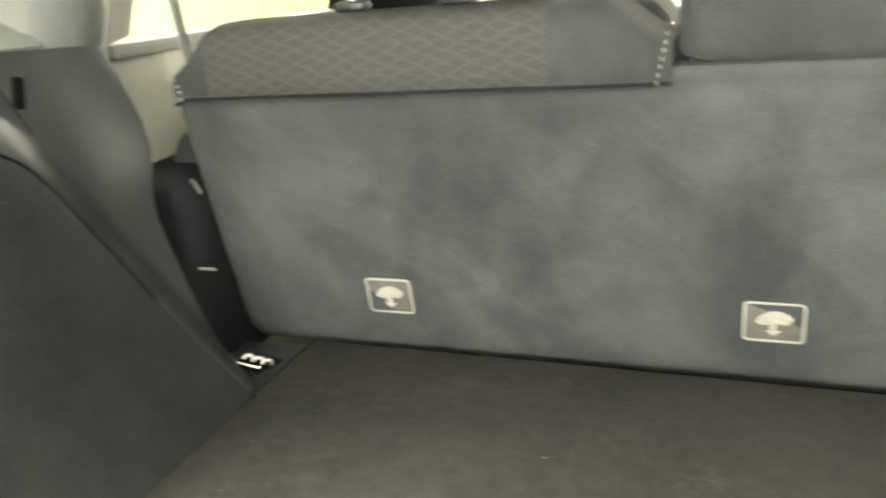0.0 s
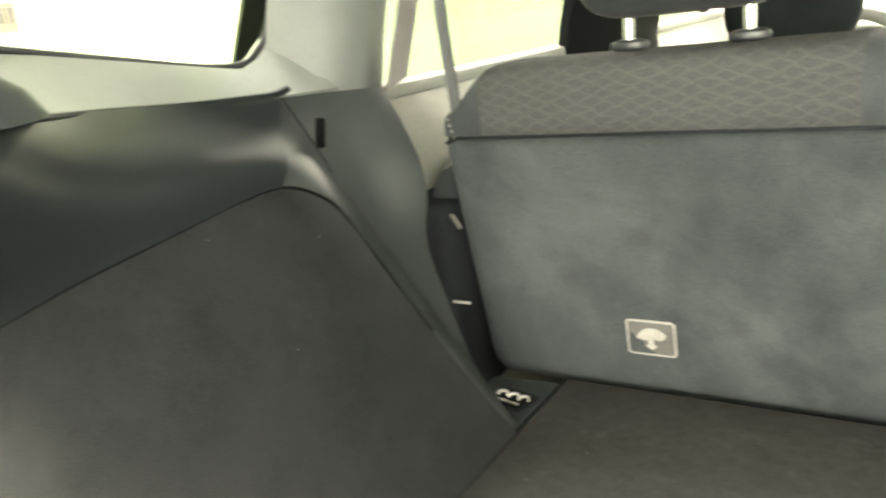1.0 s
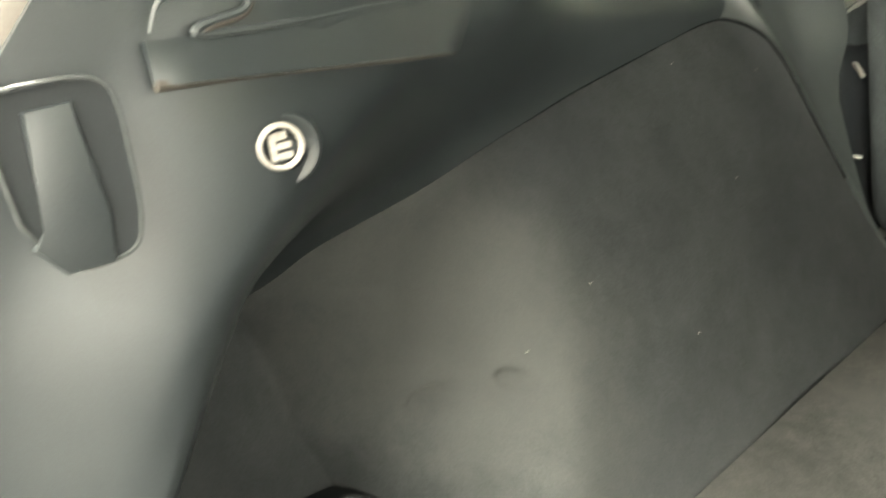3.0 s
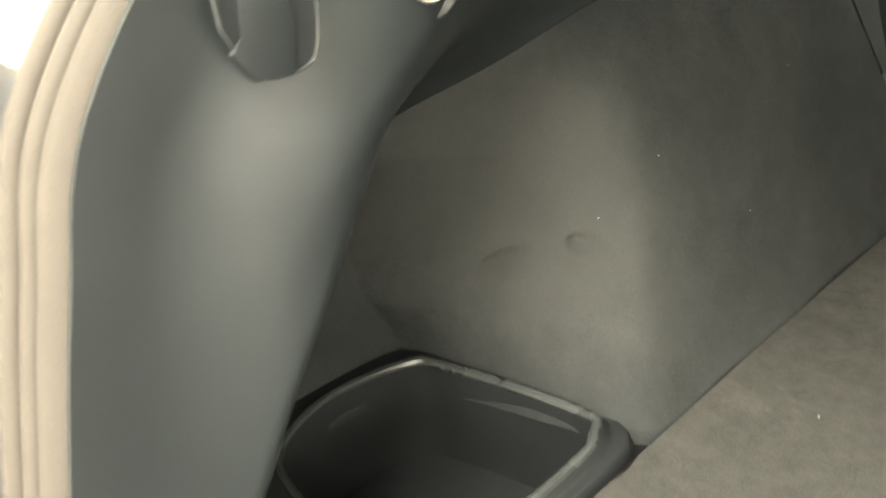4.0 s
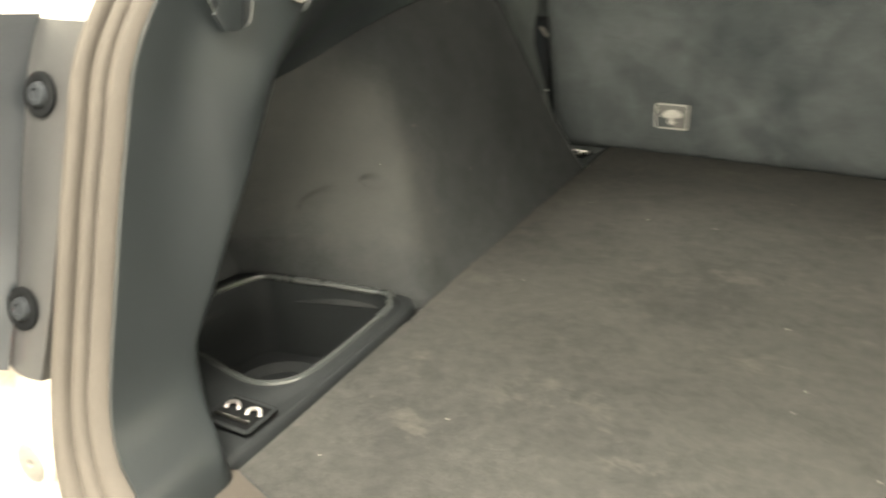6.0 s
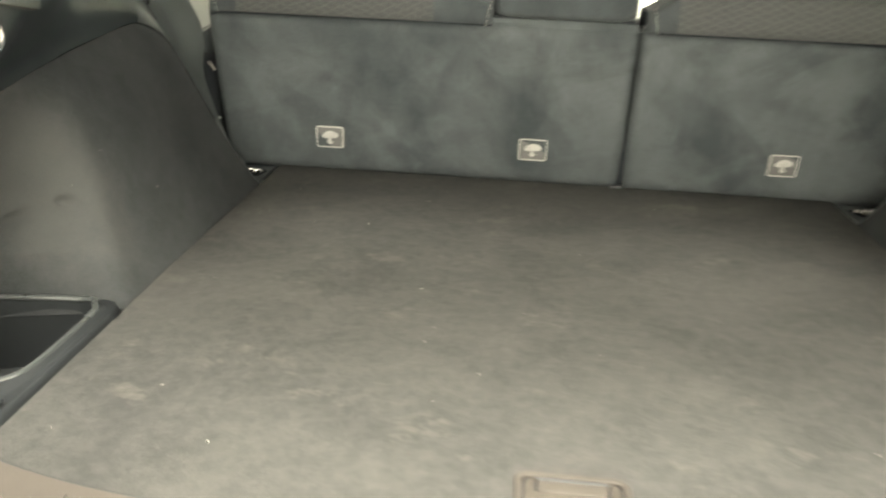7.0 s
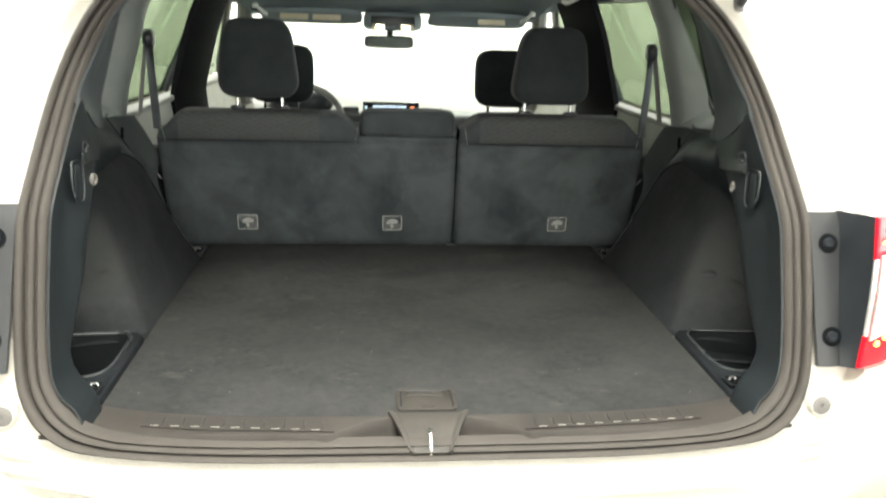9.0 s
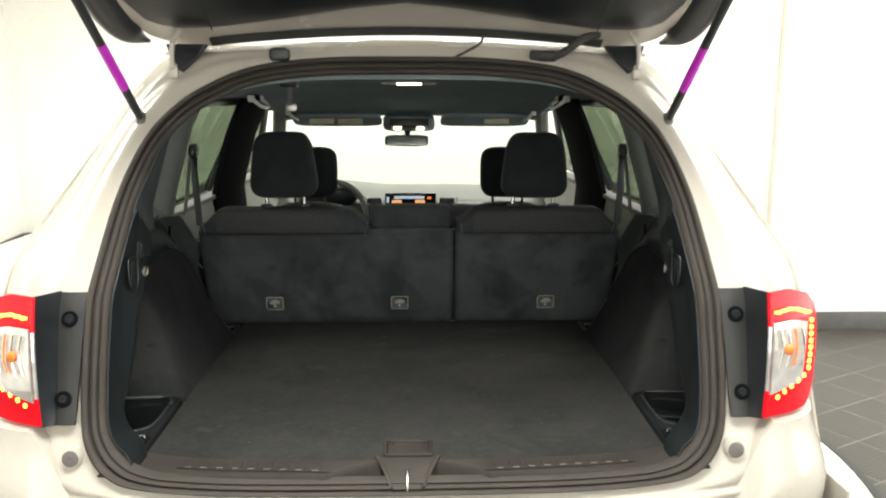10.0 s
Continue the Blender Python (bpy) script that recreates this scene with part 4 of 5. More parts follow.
def hatch_x(z, low=0.872):
    """Half width of the hatch opening's inner edge."""
    return lerp(max(z, low), IN_Z, IN_X)


B_LINE = [Vector((p.x, p.y)) for p in spline([(y, z, 0) for y, z in zip(B_Y, B_Z)], 91)]
B_LINE[0].y = B_LINE[-1].y = 0.80
FINE_LINE = [Vector((p.x, p.y)) for p in spline([(y, z, 0) for y, z in zip(B_Y, B_Z)], 221)]


def rim_roll(y):
    """How far the carpet's upper rim rolls back under the plastic."""
    return 0.028 * smooth((y - 0.30) / 0.10) * smooth((0.76 - y) / 0.05)


def plastic_at(b, e, v):
    """From the carpet's rim b to the panel's edge e (both in y, z)."""
    p = b.lerp(e, v)
    d = (p - b).length
    D = lerp(b.x, (0.10, 0.28, 0.50, 0.70, 0.75), (0.21, 0.19, 0.10, 0.07, 0.05))
    xb = carpet_x(b.x, b.y) + rim_roll(b.x)
    t = smooth(d / D)
    # low down the panel ends in a rounded edge beside the tray
    ey = lerp(p.y, (0.80, 0.856, 0.90, 0.937, 0.993, 1.048, 1.097), (-0.049, -0.044, -0.030, -0.002, 0.028, 0.063, 0.098))
    low = smooth((1.13 - p.y) / 0.10) * smooth((0.36 - b.x) / 0.10)
    t = t * (1 - low) + low * (1 - smooth((p.x - ey + 0.015) / 0.065))
    x = (xb + 0.002) * (1 - t) + panel_x(p.x, p.y) * t
    if e.x < ap_y(1.318) + 0.001 and e.y < 1.317:
        start = lerp(b.y, (0.80, 0.873, 0.940, 0.985, 1.013), (0.103, 0.150, 0.174, 0.192, 0.216)) if b.x < 0.214 else b.x
        w = (start - p.x) / (start - e.x)
        k = smooth((w - lerp(p.y, (0.80, 0.92), (0.28, 0.55))) / 0.35) * (t if p.y < 1.1 else 1.0)
        # its foot sweeps in along the opening's corner to meet the sill
        turn = smooth((-0.038 - p.x) / 0.045)
        x = x * (1 - k) + (hatch_x(p.y, 0.872 - 0.036 * turn) - 0.001 - lerp(p.y, (0.797, 0.836), (0.011, 0.0)) * turn) * k
    return x, p.x, p.y


def cover_z(y):
    """Lower edge of the pillar cover."""
    return lerp(y, (0.10, 0.15, 0.214, 0.239, 0.269, 0.305, 0.346, 0.390, 0.45), (1.335, 1.312, 1.284, 1.275, 1.265, 1.255, 1.246, 1.239, 1.237))


def rim_end(b, f):
    """Where the plastic lining ends: hatch side, window ledge or pillar front."""
    if f < 0.40:
        z = lerp(f, (0, 0.40), (0.797, 1.318))
        return Vector((ap_y(z) - 0.002, z))
    if f < 0.72:
        y = lerp(f, (0.40, 0.44, 0.50, 0.54, 0.72), (ap_y(1.318) - 0.002, 0.214, 0.346, 0.44, 0.78))
        return Vector((y, lerp(y, (0.44, 0.50, 0.78), (1.238, 1.235, 1.212)) if y > 0.44 else cover_z(y) + 0.004))
    return Vector((lerp(f, (0.72, 0.79, 0.9, 1.0), (0.78, 0.930, 0.897, 0.885)), lerp(f, (0.72, 0.79, 0.9, 1.0), (1.212, 1.204, 1.03, 0.80))))


for s in (-1, 1):
    lining = thing("side_lining", "dark moulded boot side lining with carpeted wheelhouse", "side trim", "boot side linings", at=(s * 0.70, 0.4, 0.80))

    def carpet(u, v, s=s):
        b = FINE_LINE[int(round(u * 220))]
        y0 = 0.262 + (0.865 - 0.262) * smooth(u)
        a = Vector((y0, 0.788))
        p = a.lerp(b, v)
        x = carpet_x(p.x, p.y) + rim_roll(b.x) * v ** 9 + 0.003 * noise.noise(Vector((p.x * 9, p.y * 9, 1.0)))
        for dy, dz, long, wide, dep in ((0.273, 0.911, 0.0165, 0.0058, 0.019), (0.317, 0.930, 0.0072, 0.0065, 0.015)):
            along, across = (p.x - dy + p.y - dz) / 1.414 / long, (p.y - dz - p.x + dy) / 1.414 / wide
            x += dep * math.exp(-(along ** 2 + across ** 2) ** 1.3)
        return Vector((s * x, p.x, p.y))
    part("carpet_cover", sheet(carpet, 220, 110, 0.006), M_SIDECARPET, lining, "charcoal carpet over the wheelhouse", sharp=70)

    def plastic(u, v, s=s):
        i = int(round(u * 90))
        b = B_LINE[i]
        x, y, z = plastic_at(b, rim_end(b, u), v)
        return Vector((s * x, y, z))
    part("panel", sheet(lambda u, v: plastic(u * 65 / 90, v), 65, 64, 0.004), M_PLASTIC, lining, "grained dark plastic panel", sharp=70)
    part("pillar_foot", sheet(lambda u, v: plastic((65 + 25 * u) / 90, v), 25, 64, 0.004), M_FOOT, lining, "grey plastic pillar foot beside the seat", sharp=70)

    part("seam", tube([(s * (carpet_x(p.x, p.y) + rim_roll(p.x) - 0.0004), p.x, p.y) for p in B_LINE[16:84]], 0.0018, 6), M_VOID, lining, "thin dark joint round the carpet")

    # ledge under the quarter window
    def ledge(u, v, s=s):
        y = 0.36 + 0.51 * u
        zi = lerp(y, (0.36, 0.5, 0.78, 0.90), (1.242, 1.234, 1.214, 1.210))
        xi = panel_x(y, 1.235) - 0.001
        xo = 0.872
        zo = lerp(y, (0.36, 0.51, 0.79, 0.87), (1.315, 1.292, 1.246, 1.250)) + 0.03 * smooth((y - 0.80) / 0.06)
        return Vector((s * (xi + (xo - xi) * v), y, zi + (zo - zi) * v ** 1.1))
    part("window_ledge", sheet(ledge, 20, 10, 0.004), M_PILLAR, lining)

    # upper hatch-side pillar cover, swelling in front of the quarter window
    def pillar(u, v, s=s):
        zb = cover_z(lerp(u, (0, 0.7, 1.0), (0.125, 0.375, 0.46)))
        z = zb + (1.636 - zb) * v
        ya = ap_y(z) - 0.002
        low = 1 - smooth((z - zb) / 0.055)
        yb = 0.405 + 0.42 * (z - 1.24) + 0.045 * low
        xa = lerp(z, (1.24, 1.36, 1.48, 1.56, 1.62), (0.655, 0.648, 0.618, 0.566, 0.500))
        xm = lerp(z, (1.24, 1.28, 1.36, 1.50, 1.62), (0.698, 0.690, 0.680, 0.655, 0.610))
        xb = lerp(z, (1.24, 1.36, 1.50, 1.62), (0.860, 0.845, 0.780, 0.720))
        kk = 1 - smooth((z - zb) / 0.12)
        xm = xm * (1 - kk) + (panel_x(yb - 0.075, zb) - 0.004) * kk
        if u < 0.7:
            y = ya + (yb - 0.075 - ya) * (u / 0.7)
            x = xa + (xm - xa) * smooth(u / 0.7)
            kk *= smooth(u / 0.15)
            return Vector((s * (x * (1 - kk) + (panel_x(y, zb) - 0.004) * kk), y, z))
        a = (u - 0.7) / 0.3 * math.pi / 2
        return Vector((s * (xm + (xb - xm) * (1 - math.cos(a)) ** 1.2), yb - 0.075 + (0.085 + 0.045 * low) * math.sin(a), z))
    part("pillar_cover", sheet(pillar, 30, 20, 0.004), M_PANEL, lining, "smooth plastic pillar cover")

    # forward pillar cover above the belt line
    def cpillar(u, v, s=s):
        z = 1.192 + 0.444 * v
        y = lerp(u, (0, 1), (0.835 + 0.02 * v, 0.985 + 0.03 * v))
        xo = lerp(z, (1.19, 1.30, 1.50, 1.64), (0.814, 0.795, 0.735, 0.665))
        return Vector((s * (xo + 0.05 * abs(u - 0.55) ** 2 * 2 + 0.04 * smooth((0.25 - u) / 0.25)), y, z - 0.03 * u * (1 - v)))
    part("forward_pillar", sheet(cpillar, 10, 16, 0.004), M_PILLAR, lining)
    # raised dark bead in place of the crease's soft shade
    crease = [(s * (panel_x(y, 1.235) - 0.001), y, z) for y, z in ((0.38, 1.2405), (0.47, 1.237), (0.567, 1.230), (0.66, 1.222), (0.73, 1.218), (0.775, 1.216), (0.800, 1.220))]
    part("ledge_shade", tube(spline(crease, 40), 0.0042, 8), M_PLASTIC, lining, "dark bead standing for the soft shade below the window ledge")
    part("pillar_joint", tube(spline([(s * (panel_x(y, z) - 0.0028), y, z) for y, z in ((0.786, 1.212), (0.789, 1.183), (0.790, 1.151), (0.790, 1.128))], 12), 0.0014, 6), M_MATTBLACK, lining)
    # slot in the forward pillar: a raised block, its inner shade put in as black
    part("slot", rbox(0.006, 0.014, 0.036, (s * 0.7805, 0.804, 1.168), 0.003, 2, Matrix.Rotation(radians(-12), 4, "X")), M_VOID, lining, "narrow black block standing for a slot's shade")

    # groove for the load cover
    def groove(u, v, s=s):
        y = 0.086 + 0.198 * u + 0.030 * u * v
        zl = lerp(y, (0.084, 0.130, 0.194, 0.285), (1.219, 1.2125, 1.203, 1.190))
        zh = lerp(y, (0.086, 0.122, 0.164, 0.226, 0.317), (1.237, 1.233, 1.230, 1.228, 1.223))
        z = zl + (zh - zl) * v
        return Vector((s * (panel_x(y, z) - 0.0005 - 0.004 * (1 - v) * smooth(u / 0.06) * smooth((1 - u) / 0.06)), y, z))
    gr = part("cover_groove", sheet(groove, 24, 6, 0.003), M_PLASTIC, lining, "shallow groove for a load cover")
    lip = spline([(s * (panel_x(y, z) - 0.003), y, z) for y, z in ((0.086, 1.219), (0.130, 1.2135), (0.194, 1.203), (0.240, 1.196), (0.282, 1.190))], 20)
    part("groove_lip", tube(lip, 0.0028, 8, radii=[0.0028 - 0.0018 * i / 19 for i in range(20)]), M_SILL, gr)
    top = spline([(s * (panel_x(y, z) - 0.0030), y, z) for y, z in ((0.090, 1.240), (0.096, 1.250), (0.107, 1.2535), (0.136, 1.2485), (0.1395, 1.2445), (0.134, 1.2405), (0.114, 1.2385), (0.110, 1.2355), (0.122, 1.2335), (0.164, 1.2305), (0.226, 1.2285), (0.315, 1.223))], 70)
    part("groove_edge", tube(top, 0.0022, 8, radii=[0.0008 + 0.0014 * smooth(i / 14) * smooth((75 - i) / 30) for i in range(70)]), M_PLASTIC2, gr, "shadowed upper edge with a hooked notch")
    part("notch_lip", tube(spline([(s * (panel_x(y, z) - 0.0036), y, z) for y, z in ((0.1405, 1.2465), (0.1405, 1.2425), (0.134, 1.2385), (0.116, 1.2365), (0.113, 1.2335))], 16), 0.0014, 8), M_SILL, gr)

    # bag hook
    hk = part("bag_hook", lathe([(0.0, 0.006), (0.0080, 0.0065), (0.0095, 0.009), (0.0112, 0.008), (0.0115, 0.0002), (0.0135, 0.0005), (0.0185, 0.0035), (0.0205, 0.0035), (0.0225, 0.0015), (0.025, -0.003)], 28,
                                frame_at((s * 0.6465, 0.143, 1.1735), (0.20, -s, 0) if s < 0 else (-0.20, -s, 0), (0, 0, 1)) @ Matrix.Diagonal((0.84, 0.84, 1, 1))), M_PLASTIC, lining, "round push-out bag hook")
    hook_m = frame_at((s * 0.6375, 0.137, 1.178), (0.20, -s, 0) if s < 0 else (-0.20, -s, 0), (0, 0, 1))
    part("ring", ring_slab(circle(0.0115, 28), 0.0025, 0.003, hook_m), M_PADMARK, hk, "bright ring")
    for (w, h, x, z) in ((0.0035, 0.013, -0.0035, 0.0), (0.007, 0.003, 0.002, -0.005), (0.007, 0.003, 0.002, 0.0), (0.006, 0.004, 0.001, 0.005)):
        part("mark", slab(round_rect(w, h, 0.001, 2), 0.0012, hook_m @ Matrix.Translation((x, z, -0.0005))), M_PADMARK, hk)

    # seat release lever in its recess
    lev_m = frame_at((s * 0.6325, 0.041, 1.186), (-0.07, 1, 0), (0, 0, -s)) @ Matrix.Diagonal((1, -1, 1, 1)) if s > 0 else frame_at((s * 0.6325, 0.041, 1.186), (0.07, 1, 0), (0, 0, 1))
    shape = [(-0.020, 0.040), (-0.022, 0.0), (-0.020, -0.010), (-0.009, -0.029), (0.013, -0.0305), (0.0225, -0.021), (0.0265, 0.008), (0.025, 0.040), (0.0, 0.046)]
    sm = [(p.x, p.y) for p in spline([(x, z, 0) for x, z in shape], 40, True)]
    dish = part("lever_recess", ring_slab(sm, 0.0018, 0.0022, lev_m), M_LIP, lining, "recess of the seat release lever")
    part("lever_hollow", slab([(x * 0.95, y * 0.95) for x, y in sm], 0.0006, lev_m), M_TRAY, dish)
    part("lever", slab([(x, y) for x, y in ((-0.008, 0.036), (-0.013, -0.010), (-0.020, -0.016), (-0.011, -0.030), (0.008, -0.031), (0.012, -0.010), (0.010, 0.036))], 0.0028, lev_m, 0.0012), M_PLASTIC, dish, "pull lever")

    # corner tray with its pocket
    tray_z = 0.804
    outer = [(0.598, -0.074), (0.599, -0.05), (0.600, 0.10), (0.602, 0.24), (0.609, 0.268), (0.645, 0.280), (0.84, 0.245), (0.915, 0.130), (0.90, 0.010), (0.80, -0.060), (0.672, -0.082), (0.620, -0.084), (0.603, -0.082)]
    pocket = [(0.622, 0.215), (0.630, 0.245), (0.654, 0.263), (0.775, 0.222), (0.804, 0.198), (0.817, 0.120), (0.790, 0.056), (0.720, 0.042), (0.668, 0.037), (0.634, 0.052), (0.621, 0.092)]
    cen = Vector((0.70, 0.13, 0))

    def by_angle(line):
        out = []
        for k in range(72):
            a = 2 * math.pi * k / 72
            d = Vector((math.cos(a), math.sin(a), 0))
            best = max(line, key=lambda p: (p - cen).normalized().dot(d))
            out.append(cen + d * (best - cen).length)
        return out
    ro, rp = by_angle(spline([(x, y, 0) for x, y in outer], 1500, True)), by_angle(spline([(x, y, 0) for x, y in pocket], 1500, True))

    def tray(u, v, s=s):
        k = int(round(u * 72)) % 72
        o, p = ro[k], rp[k]
        if v <= 0.4:
            q = o.lerp(p, v / 0.4)
            z = tray_z + 0.006 * smooth((v - 0.2) / 0.15) - 0.012 * (1 - smooth(v / 0.06))
        else:
            w = (v - 0.4) / 0.6
            q = p.lerp(cen, 0.12 * w + 0.85 * max(0, (w - 0.55) / 0.45))
            z = tray_z + 0.006 - 0.105 * smooth(w / 0.55)
        return Vector((s * q.x, q.y, z + 0.10 * max(0, q.x - 0.66)))
    tr = part("corner_tray", sheet(tray, 72, 40, wrap=True), M_TRAY, lining, "black corner tray with an open pocket", sharp=50)
    part("pocket_lip", tube([(s * p.x, p.y, tray_z + 0.0052 + 0.10 * max(0, p.x - 0.66)) for p in spline([(q.x, q.y, 0) for q in rp], 144, True) + [rp[0]]], 0.0042, 8, False), M_LIP, tr)
    part("cup_step", lathe([(0.0, 0.050), (0.050, 0.050), (0.0545, 0.057), (0.057, 0.060), (0.0595, 0.058), (0.061, 0.0)], 44, Matrix.Translation((s * 0.682, 0.097, 0.700))), M_TRAY, tr, "raised round cup rest")
    if s > 0:
        step = [(0.640, 0.252), (0.800, 0.196), (0.805, 0.150), (0.648, 0.192)]
        st_ = part("pocket_step", slab([(x, y) for x, y in step], 0.070, Matrix.Translation((0, 0, 0.698)), 0.003), M_TRAY, tr, "raised step across the pocket")
        part("step_lip", tube([(0.650, 0.1925, 0.768), (0.800, 0.1515, 0.768)], 0.0035, 8), M_LIP, st_)

# ---- cargo tie-downs ----
for s in (-1, 1):
    for where, x, y, z, deg in (("rear", 0.635, -0.010, 0.8095, 0), ("front", 0.641, 0.926, 0.803, 12)):
        tie = thing("tie_down", "square black lashing point with bright steel loops", "tie-down", "lashing points", at=(s * x, y, z))
        m = Matrix.Translation((s * x, y, z + 0.001)) @ Matrix.Rotation(radians(s * deg), 4, "Z")
        part("cup", ring_slab(round_rect(0.056, 0.046, 0.005, 3), 0.0045, 0.0022, m), M_TRAY, tie)
        # flat plate, the well's depth is painted as near-black
        part("well", slab(round_rect(0.047, 0.037, 0.003, 2), 0.0014, m), M_VOID, tie, "flat black plate standing for the hollow's shade")
        for dx in ((-0.013, 0.013) if where == "rear" else (-0.018, 0.0, 0.016)):
            part("loop", tube([m @ Vector(p) for p in spline([(dx - 0.006, 0.001, 0.001), (dx - 0.005, 0.005, 0.005), (dx + 0.004, 0.008, 0.0055), (dx + 0.007, 0.004, 0.001)], 10)], 0.0019, 8), M_STEEL, tie, "steel loop")
        part("bar", tube([m @ Vector((-0.019, -0.012, 0.004)), m @ Vector((0.021, -0.012, 0.004))], 0.0021, 8), M_CHROME, tie, "steel bar")

for s in (-1, 1):
    # strip of plastic beside the floor towards the seat
    def foot(u, v, s=s):
        y = 0.80 + 0.19 * u
        return Vector((s * (0.606 + (0.70 - 0.606) * v), y, FLOOR_Z + 0.002 - 0.003 * v))
    solo("foot_trim", sheet(foot, 6, 4, 0.006), M_PLASTIC2, "dark plastic strip holding the forward lashing point", "trim", "foot trims", kind="structure")

# ---- rear seats ----


def seat_back(x0, x1, name, label):
    seat = thing(name, label, "rear seat", "rear seat backs", at=((x0 + x1) / 2, 1.08, 0.79))
    w = x1 - x0
    cx = (x0 + x1) / 2

    def back(u, v):
        a = math.sin((u - 0.5) * math.pi)
        # rounded outer edges, gentle crown
        round_u = 1 - abs(a) ** 60
        round_v = 1 - abs((v - 0.5) * 2) ** 18
        z = 0.774 + 0.361 * v
        lean = -0.052 * v
        y = 1.062 + lean - 0.026 * (round_u * round_v) ** 0.7 + 0.0025 * noise.noise(Vector((cx + a * w * 2, 0, z * 6))) + 0.020 * (1 - smooth(v / 0.09)) ** 2
        outer = (a > 0 and x1 > 0.5) or (a < 0 and x0 < -0.5)
        wz = w / 2
        x = cx + a * wz
        if outer:
            x -= math.copysign(0.014 * (1 - v) * abs(a) ** 2 + 0.008 * (1 - smooth(v / 0.12)) * abs(a) ** 8, a)
        return Vector((x, y, z))
    part("back_panel", sheet(back, 48, 24, 0.006), M_SEATBACK, seat, "brushed charcoal carpeted seat back", sharp=80)
    # body of the backrest in front of the panel
    part("backrest", cushion(w - 0.012, 0.125, 0.375, (cx, 1.100, 0.985), 7, 20), M_CLOTH, seat)
    return seat


def top_roll(x0, x1, seat, drop0, drop1, xa, xb, mat, name, label):
    """The padded cloth roll along the top of a seat back; the ends fall off."""
    def roll(u, v):
        x = xa + (xb - xa) * u
        e0, e1 = (x - x0), (x1 - x)
        ztop = 1.214 - 0.055 * (1 - smooth(e0 / 0.075)) * drop0 - 0.055 * (1 - smooth(e1 / 0.075)) * drop1
        zlow = 1.130
        th = math.pi * (v * 1.35 - 0.18)
        k = 5.0
        c, sn = math.cos(th), math.sin(th)
        ry = math.copysign(abs(c) ** (2 / k), c)
        rz = math.copysign(abs(sn) ** (2 / k), sn)
        cap = 1 - (1 - smooth(min(e0, e1) / 0.012)) * 0.25
        y = 1.046 - 0.075 * ry * cap
        z = zlow + 0.005 + (ztop - zlow - 0.005) * rz if sn >= 0 else zlow + 0.005 + 0.004 * rz
        return Vector((x, y, z))
    return part(name, sheet(roll, 40, 28, 0.003), mat, seat, label, sharp=60)


ls = seat_back(-0.738, 0.150, "rear_seat_wide", "wide section of the dark folding rear seat, upright")
# the slit's shade, put in as a matt black strip
part("gap_shade", rbox(0.011, 0.030, 0.335, (0.1575, 1.052, 0.957), 0.003, 2), M_MATTBLACK, ls, "black strip standing for the shade between the seat backs")
rs = seat_back(0.165, 0.740, "rear_seat_narrow", "narrow section of the dark folding rear seat, upright")
for seat, x0, x1, d0, d1, xa, xb in ((ls, -0.735, -0.143, 1.0, 0.75, -0.672, -0.262), (rs, 0.163, 0.737, 0.75, 1.0, 0.222, 0.674)):
    top_roll(x0, x1, seat, d0, d1, xa, xb, M_NET, "top_roll", "padded cloth top with a stitched net pattern")
    top_roll(x0, x1, seat, d0, d1, x0, xa, M_CLOTH, "end_cap", "plain cloth end of the padded top")
    top_roll(x0, x1, seat, d0, d1, xb, x1, M_CLOTH, "end_cap", "plain cloth end of the padded top")
for x, k in ((-0.716, -1), (0.178, -1), (0.716, 1), (-0.150, 1)):
    seat = ls if x < 0.16 else rs
    for i in range(7):
        t = i / 6
        part("stitch", rbox(0.0012, 0.0012, 0.0040, (x - k * 0.010 * t + k * 0.004, 0.9685 - 0.003 * (1 - t), 1.178 - 0.046 * t), 0.0003, 1), M_STITCH, seat)
part("seam", tube([(-0.726, 0.9745, 1.124), (-0.708, 0.9735, 1.130), (-0.30, 0.9735, 1.131), (-0.143, 0.9735, 1.131)], 0.0022, 6), M_MATTBLACK, ls)
part("seam", tube([(0.185, 0.9735, 1.131), (0.45, 0.9735, 1.131), (0.708, 0.9735, 1.130), (0.726, 0.9745, 1.124)], 0.0022, 6), M_MATTBLACK, rs)
part("shelf_edge", rbox(0.30, 0.10, 0.020, (0.002, 1.040, 1.136), 0.008), M_SEATBACK, ls)
part("divider", rbox(0.010, 0.05, 0.33, (0.1575, 1.065, 0.965), 0.003), M_BLACK, ls)
part("hinge_tab", rbox(0.026, 0.016, 0.008, (0.146, 1.003, 0.803), 0.003), M_PLASTIC, ls)

ch = thing("centre_headrest", "low padded dark centre head restraint", "headrest", at=(0.002, 1.05, 1.14))
part("pad", cushion(0.290, 0.110, 0.082, (0.004, 1.045, 1.184), 6, 18), M_CLOTH, ch)
# shadow gap below the pad, built as a black strip
part("base", rbox(0.272, 0.085, 0.014, (0.004, 1.045, 1.1455), 0.005), M_MATTBLACK, ch, "black strip standing for the shadow gap under the pad")
part("piping", tube([(0.004 + p[0], 1.045 - 0.0535 + 0.004 * abs(p[0]) / 0.14, 1.184 + p[1]) for p in round_rect(0.262, 0.060, 0.018, 6)] + [(0.004 + 0.131, 0.9952, 1.184 + 0.012)], 0.0011, 6, False), M_CLOTH, ch, "thin sewn seam")

